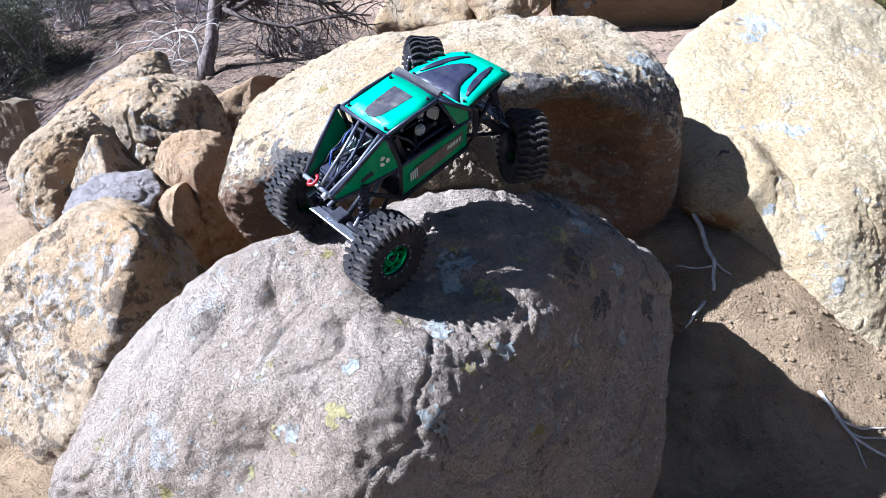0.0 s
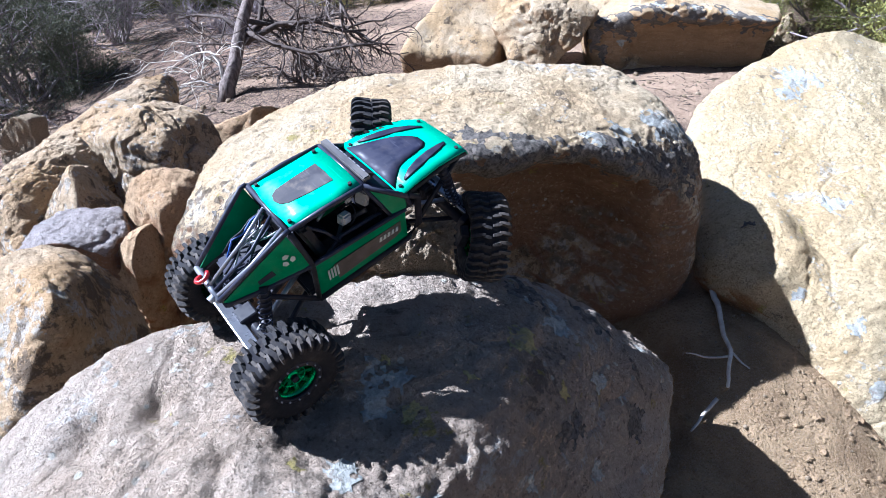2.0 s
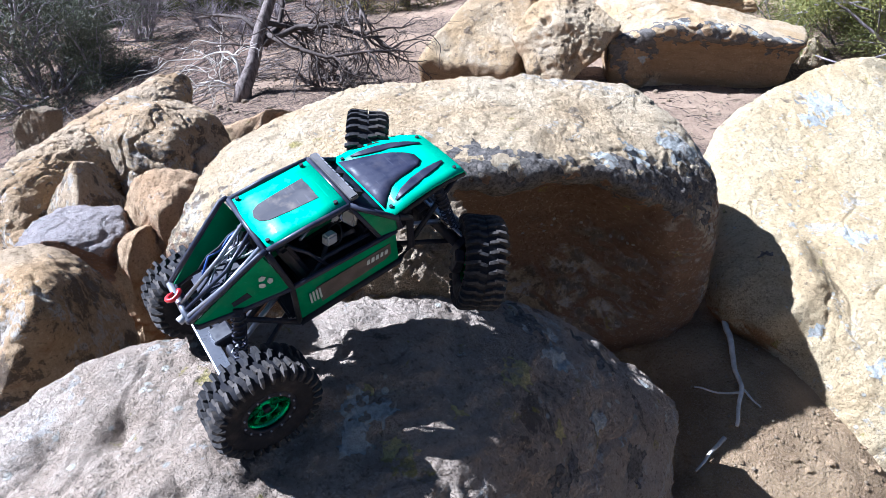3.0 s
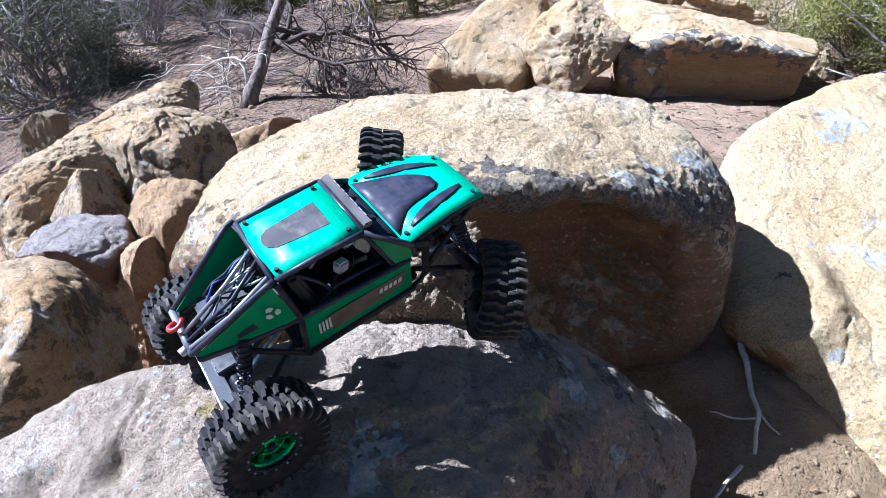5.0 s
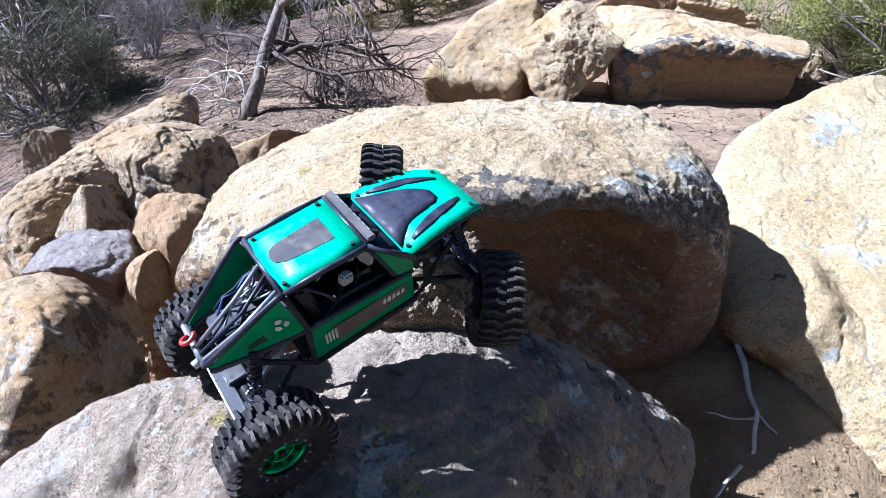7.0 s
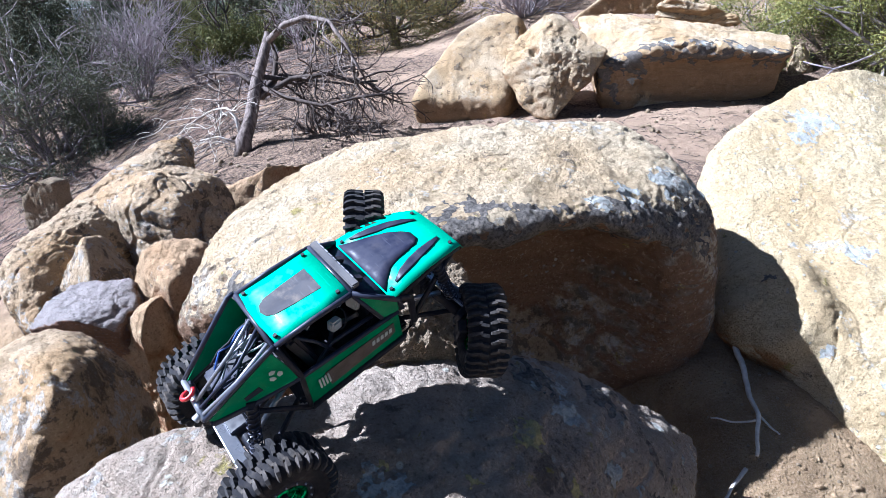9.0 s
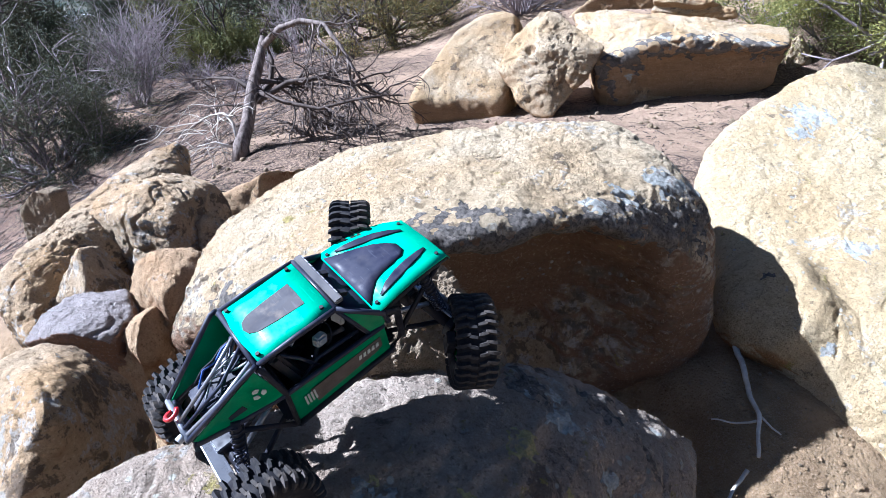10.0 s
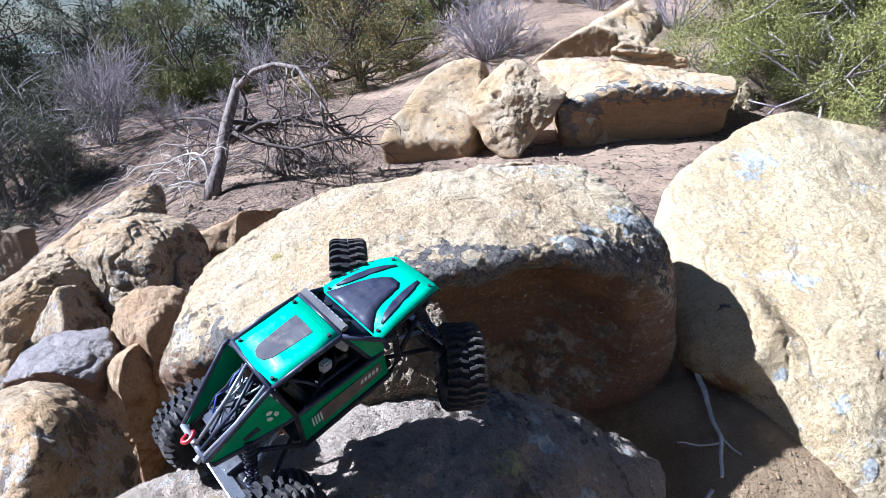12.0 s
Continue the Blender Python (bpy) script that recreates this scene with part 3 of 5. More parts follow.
lichen_patches(near_boulder, [((-0.087, 0.403, 0.745), 0.018), ((0.056, 0.473, 0.745), 0.014), ((0.195, 0.742, 0.765), 0.026), ((0.035, 0.658, 0.796), 0.009), ((0.134, 0.661, 0.771), 0.014), ((0.076, 0.61, 0.775), 0.024),
                              ((-0.162, 0.406, 0.71), 0.009), ((-0.191, 0.376, 0.675), 0.012), ((0.24, 0.72, 0.72), 0.024), ((0.20, 0.55, 0.66), 0.02)],
               LICHEN_GOLD, "mustard yellow crust of lichen", 110, 0.8)
lichen_patches(pale_boulder, [((0.979, 1.503, 0.675), 0.042), ((1.028, 1.957, 0.882), 0.065), ((0.956, 1.23, 0.502), 0.026), ((0.985, 1.145, 0.407), 0.026), ((0.79, 1.47, 0.62), 0.03), ((0.80, 1.36, 0.54), 0.03), ((0.755, 1.40, 0.55), 0.03), ((0.855, 1.301, 0.536), 0.02), ((0.98, 1.90, 0.855), 0.04)],
               LICHEN_BLUE, "pale blue-grey crust of lichen", 130)
lichen_patches(big_boulder, [((0.503, 1.366, 0.90), 0.055), ((0.399, 1.273, 0.914), 0.04), ((0.33, 1.20, 0.90), 0.03), ((0.57, 1.42, 0.86), 0.04)],
               LICHEN_BLUE, "pale blue-grey crust of lichen", 150)
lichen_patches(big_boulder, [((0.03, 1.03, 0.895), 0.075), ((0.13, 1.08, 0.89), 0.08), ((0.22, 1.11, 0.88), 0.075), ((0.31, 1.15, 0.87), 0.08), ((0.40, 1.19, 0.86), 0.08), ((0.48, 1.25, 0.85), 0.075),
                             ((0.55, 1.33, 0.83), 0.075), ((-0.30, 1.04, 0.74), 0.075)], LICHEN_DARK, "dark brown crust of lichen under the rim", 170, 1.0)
lichen_patches(near_boulder, [((0.20, 0.86, 0.78), 0.04), ((0.30, 0.88, 0.70), 0.045), ((0.36, 0.80, 0.61), 0.04), ((0.25, 0.70, 0.68), 0.04)],
               LICHEN_DARK, "dark brown crust of lichen", 190, 0.8)
lichen_patches(pale_boulder, [((0.78, 1.45, 0.60), 0.04), ((0.83, 1.39, 0.58), 0.035), ((0.77, 1.37, 0.52), 0.03)], LICHEN_DARK, "dark brown crust of lichen on the knob", 200, 0.9)

# ---- the smaller rocks of the pile ----
rock("rock", [(-1.28, 1.45, 0.51), (-1.26, 1.50, 0.61), (-1.33, 1.97, 0.64), (-1.26, 2.33, 0.73), (-1.23, 2.44, 0.73), (-1.22, 2.51, 0.67), (-1.06, 2.19, 0.62), (-1.09, 2.09, 0.60), (-1.11, 1.84, 0.59), (-1.12, 1.67, 0.56), (-1.11, 1.51, 0.50), (-1.08, 1.34, 0.45), (-1.15, 1.53, 0.59), (-1.18, 1.80, 0.63), (-1.14, 2.16, 0.69)],
     STONE_LEFT, "long tan rock leaning across the pile", back=(-0.02, 0.02, -0.12), level=7, firm=12, lump=0.010, flake=0.005, seed=11, category="rock")
rock("rock", [(-1.61, 1.88, 0.39), (-1.58, 2.11, 0.50), (-1.52, 2.35, 0.59), (-1.48, 2.47, 0.61), (-1.50, 2.44, 0.53), (-1.59, 2.19, 0.41), (-1.65, 1.95, 0.28)],
     STONE_GREY, "low pinkish rock behind the long leaning one", back=(-0.10, 0.10, -0.10), base=-0.1, level=6, firm=26, lump=0.012, flake=0.010, crack=0.008, seed=27, category="rock")
rock("rock", [(-1.13, 1.88, 0.71), (-1.00, 1.88, 0.74), (-0.87, 1.88, 0.69), (-0.83, 1.88, 0.63), (-0.80, 1.88, 0.53), (-0.83, 1.88, 0.45), (-1.25, 1.86, 0.41), (-1.27, 1.86, 0.55), (-1.25, 1.86, 0.62), (-0.96, 1.84, 0.37), (-1.12, 1.84, 0.35), (-0.98, 1.72, 0.68), (-0.86, 1.72, 0.62)],
     STONE_LEFT, "rounded speckled rock with rusty stains", back=(0.0, 0.16, -0.02), base=0.15, foot=0.95, level=7, firm=30, lump=0.012, crack=0.010, seed=12, category="rock")
rock("rock", [(-0.83, 1.82, 0.60), (-0.83, 1.88, 0.60), (-0.78, 1.79, 0.53), (-0.78, 1.74, 0.52)], STONE_LEFT, "small rounded rust-coloured rock",
     back=(0.05, 0.06, -0.05), base=0.3, level=6, seed=13, category="rock")
rock("rock", [(-0.98, 2.08, 0.56), (-0.86, 2.08, 0.60), (-0.72, 2.12, 0.68), (-0.74, 2.08, 0.56), (-0.89, 2.08, 0.41), (-0.98, 2.08, 0.35)],
     STONE_RUST, "angular red-brown rock lying in shade", back=(0.1, 0.22, -0.04), base=0.1, foot=0.95, level=6, firm=30, seed=14, category="rock")
rock("rock", [(-0.75, 1.38, 0.69), (-0.66, 1.38, 0.72), (-0.58, 1.38, 0.70), (-0.56, 1.38, 0.65), (-0.59, 1.38, 0.56), (-0.79, 1.38, 0.59), (-0.65, 1.33, 0.50), (-0.74, 1.33, 0.50), (-0.62, 1.28, 0.65)],
     STONE_RUST, "upright rust-orange rock with a rounded top", back=(0.0, 0.08, -0.02), base=0.15, foot=0.95, level=6, firm=30, lump=0.008, seed=15, category="rock")
rock("rock", [(-1.10, 1.48, 0.51), (-1.03, 1.48, 0.60), (-0.97, 1.48, 0.66), (-0.94, 1.48, 0.62), (-0.90, 1.48, 0.56), (-0.93, 1.41, 0.59)],
     STONE_LEFT, "pale pointed rock wedged in the pile", back=(-0.04, 0.12, -0.04), base=0.15, foot=0.95, level=6, firm=34, lump=0.006, seed=16, category="rock")
rock("rock", [(-0.93, 1.20, 0.57), (-0.94, 1.26, 0.60), (-0.92, 1.35, 0.61), (-0.78, 1.37, 0.62), (-0.72, 1.29, 0.60), (-0.72, 1.20, 0.58), (-0.80, 1.18, 0.62)],
     STONE_PALE, "flat grey rock with a smooth lit top", back=(0.02, 0.04, -0.12), level=6, firm=32, flake=0.003, lump=0.006, seed=17, category="rock")
rock("rock", [(-0.75, 1.24, 0.52), (-0.70, 1.24, 0.60), (-0.65, 1.24, 0.62), (-0.63, 1.24, 0.54), (-0.66, 1.24, 0.45), (-0.73, 1.24, 0.42), (-0.66, 1.20, 0.56)],
     STONE_RUST, "small red-brown wedge of rock", back=(0.0, 0.08, 0.0), base=0.1, foot=0.95, level=6, firm=34, lump=0.006, seed=18, category="rock")
rock("boulder", [(-0.66, 0.91, 0.73), (-0.65, 1.02, 0.72), (-0.62, 1.04, 0.69), (-0.56, 1.04, 0.62), (-0.50, 0.99, 0.53), (-0.47, 0.90, 0.53),
                 (-0.49, 0.80, 0.75), (-0.79, 0.93, 0.60), (-0.92, 0.92, 0.50), (-0.96, 0.80, 0.19), (-0.81, 0.71, 0.25), (-0.66, 0.68, 0.38),
                 (-0.55, 0.74, 0.57), (-1.20, 0.96, 0.38)], STONE_LEFT, "rounded tan boulder with yellow lichen patches", base=0.05, level=7, seed=19)
rock("rock", [(-2.23, 2.60, 0.35), (-2.14, 2.60, 0.44), (-2.06, 2.60, 0.43), (-2.05, 2.60, 0.35), (-2.16, 2.60, 0.27), (-2.25, 2.60, 0.27)],
     STONE_SLAB, "dark angular rock standing on the slope", back=(0.02, 0.1, 0), base=-0.2, level=6, firm=40, lump=0.004, seed=20, category="rock")

# ---- the rocks behind ----
rock("boulder", [(-0.55, 4.28, 0.53), (-0.36, 4.50, 0.77), (-0.27, 4.60, 0.89), (-0.14, 4.69, 0.99), (-0.02, 4.73, 1.04), (0.20, 4.74, 1.04), (0.22, 4.60, 0.88), (0.17, 4.43, 0.67), (0.11, 4.28, 0.51)],
     STONE_FAR, "smooth orange sandstone cone with a dark crack", back=(0.1, 0.4, -0.1), base=0.2, level=6, firm=24, lump_size=0.6, lump=0.014, mid=0.012, flake=0.004, crack=0.003, pits=0.003, fine=0.004, seed=21)
rock("boulder", [(0.42, 4.56, 1.08), (0.52, 4.55, 1.06), (0.64, 4.49, 0.96), (0.74, 4.45, 0.89), (0.82, 4.41, 0.82), (0.76, 4.34, 0.71), (0.59, 4.25, 0.56), (0.45, 4.15, 0.39), (0.31, 4.16, 0.41), (0.17, 4.25, 0.56), (0.08, 4.34, 0.72), (0.18, 4.44, 0.89), (0.39, 4.28, 0.83)],
     STONE_FAR, "slanting pitted sandstone block with deep cracks", back=(0.0, 0.24, -0.04), level=6, firm=40, swell=1.0, mid=0.010, lump_size=0.45, lump=0.022, flake=0.010, crack=0.003, pits=0.0, fine=0.004, seed=22,
     dents=[((0.30, 4.30, 0.86), 0.05, 0.05)], grooves=[((0.52, 4.50, 1.0), (0.38, 4.22, 0.52), 0.022, 0.03), ((0.62, 4.46, 0.93), (0.50, 4.20, 0.55), 0.025, 0.03), ((0.24, 4.42, 0.90), (0.30, 4.25, 0.62), 0.02, 0.025)])
ledge = rock("boulder", [(0.75, 4.42, 0.72), (0.97, 4.42, 0.79), (1.16, 4.42, 0.85), (1.52, 4.42, 0.82), (2.01, 4.42, 0.78), (0.80, 4.52, 0.38), (1.31, 4.52, 0.34), (1.81, 4.52, 0.41), (2.05, 4.52, 0.49), (0.65, 5.20, 1.01), (0.95, 5.20, 1.03), (1.33, 5.20, 0.95), (1.84, 5.20, 0.91), (2.34, 5.20, 0.82)],
     STONE_FAR, "long sandstone ledge with a lichened cap and orange face", back=(0.0, 0.3, -0.1), level=7, firm=40, mid=0.010, lump_size=0.5, lump=0.016, flake=0.008, crack=0.012, pits=0.005, pit_size=0.09, fine=0.005, seed=23, swell=1.0,
     caves=[((1.64, 4.45, 0.57), (0.62, 0.5, 0.20), (0.0, 0.12, 0.0))])
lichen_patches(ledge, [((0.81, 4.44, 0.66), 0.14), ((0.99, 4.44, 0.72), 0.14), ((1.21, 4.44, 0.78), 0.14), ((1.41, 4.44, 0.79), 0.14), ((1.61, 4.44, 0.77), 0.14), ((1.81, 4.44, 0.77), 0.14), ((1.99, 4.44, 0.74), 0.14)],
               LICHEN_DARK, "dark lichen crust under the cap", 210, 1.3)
lichen_patches(ledge, [((1.21, 4.47, 0.86), 0.055), ((1.46, 4.47, 0.84), 0.055), ((1.70, 4.47, 0.82), 0.055), ((1.92, 4.47, 0.80), 0.055), ((1.02, 4.45, 0.61), 0.055)],
               LICHEN_BLUE, "pale blue-grey crust of lichen", 230)
rock("rock", [(1.31, 5.30, 1.05), (1.33, 5.30, 0.91), (1.64, 5.30, 0.92), (1.94, 5.30, 0.93), (1.89, 5.30, 1.00), (1.53, 5.30, 1.08), (1.39, 5.30, 1.10)],
     STONE_FAR, "split layered rock lying on the ledge", back=(0.05, 0.25, -0.02), level=6, firm=30, strata=0.022, lump_size=0.5, lump=0.012, flake=0.010, crack=0.012, fine=0.005, seed=24, category="rock")
rock("boulder", [(0.80, 7.04, 0.80), (1.44, 7.20, 1.19), (2.10, 7.91, 1.52), (2.69, 8.41, 1.31), (2.15, 7.19, 1.0), (1.72, 6.93, 0.9)], STONE_FAR,
     "shaded slanting outcrop on the slope", back=(0.2, 0.8, 0), base=0.4, level=6, mid=0.02, lump_size=0.5, lump=0.03, flake=0.012, crack=0.012, pits=0.008, pit_size=0.11, fine=0.005, seed=25)
rock("rock", [(0.81, 6.90, 0.87), (1.06, 6.90, 1.06), (1.27, 6.90, 1.16), (1.46, 6.90, 1.23), (1.71, 6.90, 1.14), (1.69, 6.90, 0.97), (1.55, 6.90, 0.85)],
     STONE_FAR, "slanting flat rock under the bare bush", back=(0.1, 0.4, -0.05), base=0.4, level=6, firm=30, lump_size=0.5, lump=0.012, flake=0.010, crack=0.010, seed=31, category="rock")
rock("rock", [(2.43, 5.37, 0.42), (2.45, 5.40, 0.70), (2.56, 5.47, 0.76), (2.66, 5.39, 0.45)], STONE_FAR, "small orange block beside the ledge",
     back=(0.1, 0.25, 0), base=0.25, level=6, lump_size=0.5, lump=0.03, flake=0.012, crack=0.012, pits=0.008, pit_size=0.11, fine=0.005, seed=26, category="rock")


rock("rock", [(0.12, 2.43, 0.66), (0.17, 2.40, 0.74), (0.24, 2.42, 0.77), (0.30, 2.47, 0.73), (0.30, 2.42, 0.62)], STONE_FAR, "small tan stone behind the yellow boulder",
     back=(0.02, 0.12, -0.02), base=0.3, level=5, seed=28, category="rock")
rock("rock", [(0.30, 3.85, 0.42), (0.38, 3.80, 0.46), (0.52, 3.84, 0.45), (0.55, 3.92, 0.40)], STONE_FAR, "flat pale stone on the soil before the cavity",
     back=(0.0, 0.12, -0.02), base=0.28, level=5, lump=0.006, seed=29, category="rock")

# ---- trees and shrubs ----
def juniper(place, height, width, leaf, seed, label, stems=6, leaves=60, leaf_size=0.035, limb=BARK_DARK, depth=2, kids=4, sparse=0.0, bole=0.0, skirt=0.45, tuft=0.85):
    """A many-stemmed evergreen: crooked limbs that carry sprays of short leaf scales."""
    rng = np.random.default_rng(seed)
    wood, tips = Strands(), []
    for k in range(stems):
        a = 2 * np.pi * (k + rng.uniform(-0.3, 0.3)) / stems
        low = (k % 9) / 9 < skirt
        lean = rng.uniform(0.25, 1.0) * width / height
        way = np.array([np.cos(a) * lean, np.sin(a) * lean, 1.0]) if not low else np.array([np.cos(a), np.sin(a), rng.uniform(0.1, 0.45)])
        way /= np.linalg.norm(way)
        reach = height * rng.uniform(0.45, 0.62) if not low else width * rng.uniform(0.35, 0.5)
        grow(wood, rng, (0.04 * np.cos(a), 0.04 * np.sin(a), bole - 0.05), way, reach, 0.013 * height, depth, tips, 0.22, 0.75, kids, 0.04, 5, 0.66)
    kept = [t for t in tips if rng.random() >= sparse]
    spot = np.repeat(np.array([t[0] for t in kept]), leaves, axis=0)
    lean = np.repeat(np.array([t[1] for t in kept]), leaves, axis=0)
    n = len(spot)
    spot = spot + rng.normal(0, 1, (n, 3)) * np.array([0.058, 0.058, 0.06]) * tuft * height**0.5
    d = lean * 0.5 + rng.normal(0, 0.6, (n, 3)) + np.array([0, 0, 0.35])
    d /= np.linalg.norm(d, axis=1)[:, None]
    side = np.cross(d, rng.normal(0, 1, (n, 3)))
    side /= np.linalg.norm(side, axis=1)[:, None] + 1e-9
    size = (leaf_size * rng.uniform(0.6, 1.4, n))[:, None]
    verts = np.stack([spot, spot + d * size * 0.5 + side * leaf_size * 0.15, spot + d * size, spot + d * size * 0.5 - side * leaf_size * 0.15], 1).reshape(-1, 3)
    crown = mesh_of("crown", verts, np.arange(4 * n).reshape(-1, 4), leaf, False)
    if bole:
        wood.tube([(0, 0, -0.1), (0.03, 0.02, bole * 0.4), (-0.02, 0.03, bole * 0.8), (0, 0, bole + 0.1)], [0.09, 0.075, 0.065, 0.04], 10)
    tree = new("juniper")
    tree.location = place
    tagged(tree, label, "tree")
    part_mesh("trunk", wood.mesh("trunk", limb), tree, "dark crooked limbs")
    part_mesh("crown", crown, tree)
    return tree


def bare_shrub(place, height, width, seed, label, stems=14, depth=2, kids=4, bark=TWIG_GREY, thick=0.006):
    rng = np.random.default_rng(seed)
    wood, tips = Strands(), []
    for k in range(stems):
        a = rng.uniform(0, 2 * np.pi)
        lean = rng.uniform(0.1, 1.0) * width / height
        way = np.array([np.cos(a) * lean, np.sin(a) * lean, 1.0])
        way /= np.linalg.norm(way)
        grow(wood, rng, (0.05 * np.cos(a), 0.05 * np.sin(a), -0.03), way, height * rng.uniform(0.4, 0.6), thick, depth, tips, 0.14, 0.55, kids, 0.02, 4, 0.6)
    shrub = new("shrub", wood.mesh("shrub", bark))
    shrub.location = place
    return tagged(shrub, label, "shrub")


def ground_z(x, y):
    return float(ground_height(np.array([x]), np.array([y]))[0])


def on_ground(x, y, sink=0.02):
    return (x, y, ground_z(x, y) - sink)


def dead_tree():
    rng = np.random.default_rng(8)
    tree = new("dead_tree")
    base = np.array([-1.57, 3.65, ground_z(-1.57, 3.65) - 0.03])
    tree.location = base
    tagged(tree, "dead leaning pine with an arched bare branch", "tree")
    trunk = [(-1.57, 3.65, base[2]), (-1.56, 3.67, 0.38), (-1.53, 3.76, 0.50), (-1.51, 3.89, 0.71), (-1.47, 3.99, 0.88), (-1.45, 4.06, 1.01)]
    w = Strands()
    w.tube(np.array(trunk) - base, [0.062, 0.05, 0.042, 0.038, 0.034, 0.02], 10)
    part_mesh("trunk", w.mesh("trunk", BARK_DEAD), tree, "grey cracked dead trunk")
    limbs = [
        ([(-1.455, 4.03, 0.95), (-1.31, 4.02, 1.06), (-1.16, 4.00, 1.10), (-1.00, 3.95, 1.08), (-0.87, 3.85, 0.95), (-0.80, 3.81, 0.83), (-0.74, 3.78, 0.74)], 0.024, BARK_DEAD, 10),
        ([(-1.50, 3.90, 0.62), (-1.44, 4.03, 0.71), (-1.43, 4.09, 0.85), (-1.46, 4.12, 0.94)], 0.032, BARK_DARK, 4),
        ([(-1.51, 3.85, 0.62), (-1.40, 3.91, 0.67), (-1.28, 3.94, 0.73), (-1.02, 3.92, 0.76), (-0.82, 3.86, 0.71), (-0.69, 3.88, 0.72)], 0.026, BARK_DARK, 16),
        ([(-1.49, 3.89, 0.69), (-1.27, 3.79, 0.63), (-1.01, 3.69, 0.60), (-0.80, 3.73, 0.64), (-0.59, 3.76, 0.66)], 0.018, BARK_DARK, 16),
        ([(-1.50, 3.90, 0.75), (-1.33, 4.10, 0.70), (-1.15, 4.25, 0.66), (-0.95, 4.33, 0.62)], 0.018, BARK_DARK, 12),
        ([(-1.51, 3.88, 0.70), (-1.70, 4.05, 0.75), (-1.95, 4.20, 0.74), (-2.15, 4.28, 0.70)], 0.016, BARK_DARK, 10),
        ([(-1.52, 3.82, 0.60), (-1.66, 3.80, 0.62), (-1.85, 3.84, 0.60)], 0.012, BARK_DARK, 8),
        ([(-1.565, 3.66, 0.37), (-1.61, 3.72, 0.52), (-1.67, 3.74, 0.58), (-1.76, 3.73, 0.57)], 0.014, BARK_PALE, 6),
        ([(-1.57, 3.66, 0.36), (-1.70, 3.62, 0.42), (-1.82, 3.60, 0.40)], 0.010, BARK_PALE, 4),
    ]
    for pts, r, bark, kids in limbs:
        pts = np.array(pts) - base
        w = Strands()
        n = len(pts)
        w.tube(pts, [r * (1 - 0.75 * i / (n - 1)) for i in range(n)], 7)
        tips = []
        for _ in range(kids):
            t = rng.uniform(0.25, 1.0) * (n - 1)
            i = min(int(t), n - 2)
            p = pts[i] * (1 - t + i) + pts[i + 1] * (t - i)
            along = pts[i + 1] - pts[i]
            along /= np.linalg.norm(along)
            way = along * 0.5 + rng.normal(0, 0.5, 3) + np.array([0.15, 0, -0.35])
            way /= np.linalg.norm(way)
            grow(w, rng, p, way, rng.uniform(0.16, 0.40), r * 0.34, 2, tips, 0.25, 0.6, 3, -0.05, 4, 0.6)
        part_mesh("branch", w.mesh("branch", bark), tree, "bare crooked branch")
    return tree


dead_tree()
bare_shrub(on_ground(-1.15, 4.15), 0.42, 1.1, 24, "heap of dark fallen branches beside the dead tree", 22, 2, 4, BARK_DEAD, 0.010)
juniper(on_ground(-4.3, 5.2), 1.75, 1.25, LEAF_GREY, 21, "dark green juniper with bare grey inner twigs", 22, 170, 0.024, TWIG_GREY, 2, 4, 0.25)
bare_shrub(on_ground(-4.1, 6.5), 1.45, 0.85, 22, "leafless purple-grey shrub tree on the slope", 34, 2, 5, TWIG_GREY, 0.008)
for k, (x, y, h) in enumerate(((-3.6, 7.0, 0.6), (-3.0, 7.6, 0.4), (-2.75, 6.35, 0.35), (-2.3, 5.7, 0.3), (-5.0, 7.6, 1.2), (-2.9, 8.7, 1.3), (-2.2, 9.0, 1.2))):
    bare_shrub(on_ground(x, y), h, h * 0.85, 30 + k, "leafless purple-grey shrub on the slope", 18, 2, 4, TWIG_GREY, 0.0065)
bare_shrub(on_ground(0.3, 7.4), 1.05, 1.6, 40, "wide bare grey bush with arching stems", 70, 2, 4, TWIG_GREY, 0.008)
juniper(on_ground(-1.5, 8.5), 2.1, 1.7, LEAF_GOLD, 41, "yellowing olive juniper behind the dead tree", 16, 150, 0.032, BARK_DARK, 2, 4, 0.4, 0.25, 0.45)
juniper(on_ground(-4.6, 10.0), 2.3, 1.3, LEAF_OLIVE, 43, "tall olive green juniper on the slope", 14, 150, 0.042, BARK_DARK, 2, 4, 0.05)
juniper(on_ground(3.75, 5.7), 2.3, 2.5, LEAF_YELLOW, 44, "bushy olive green juniper above the ledge", 46, 440, 0.023, TWIG_GREY, 2, 4, 0.12, tuft=0.74)
bare_shrub(on_ground(3.6, 5.8), 0.8, 0.9, 45, "bleached bare twigs under the juniper", 8, 2, 4, BARK_PALE, 0.006)
bare_shrub(on_ground(2.6, 7.8), 1.3, 1.6, 46, "dense grey brush behind the outcrop", 22, 2, 4, TWIG_GREY, 0.008)


for x, y, h, k in ((-0.3, 10.8, 1.9, 61), (1.2, 10.2, 1.7, 62), (3.4, 9.6, 2.2, 63)):
    juniper(on_ground(x, y), h, h * 0.75, LEAF_DARK if k == 62 else LEAF_OLIVE, k, "green juniper on the rise behind the outcrop", 9, 130, 0.05, BARK_DARK, 2, 4, 0.05)
bare_shrub(on_ground(1.9, 8.9), 1.0, 1.2, 64, "dense grey brush on the rise", 20, 2, 4, TWIG_GREY, 0.008)

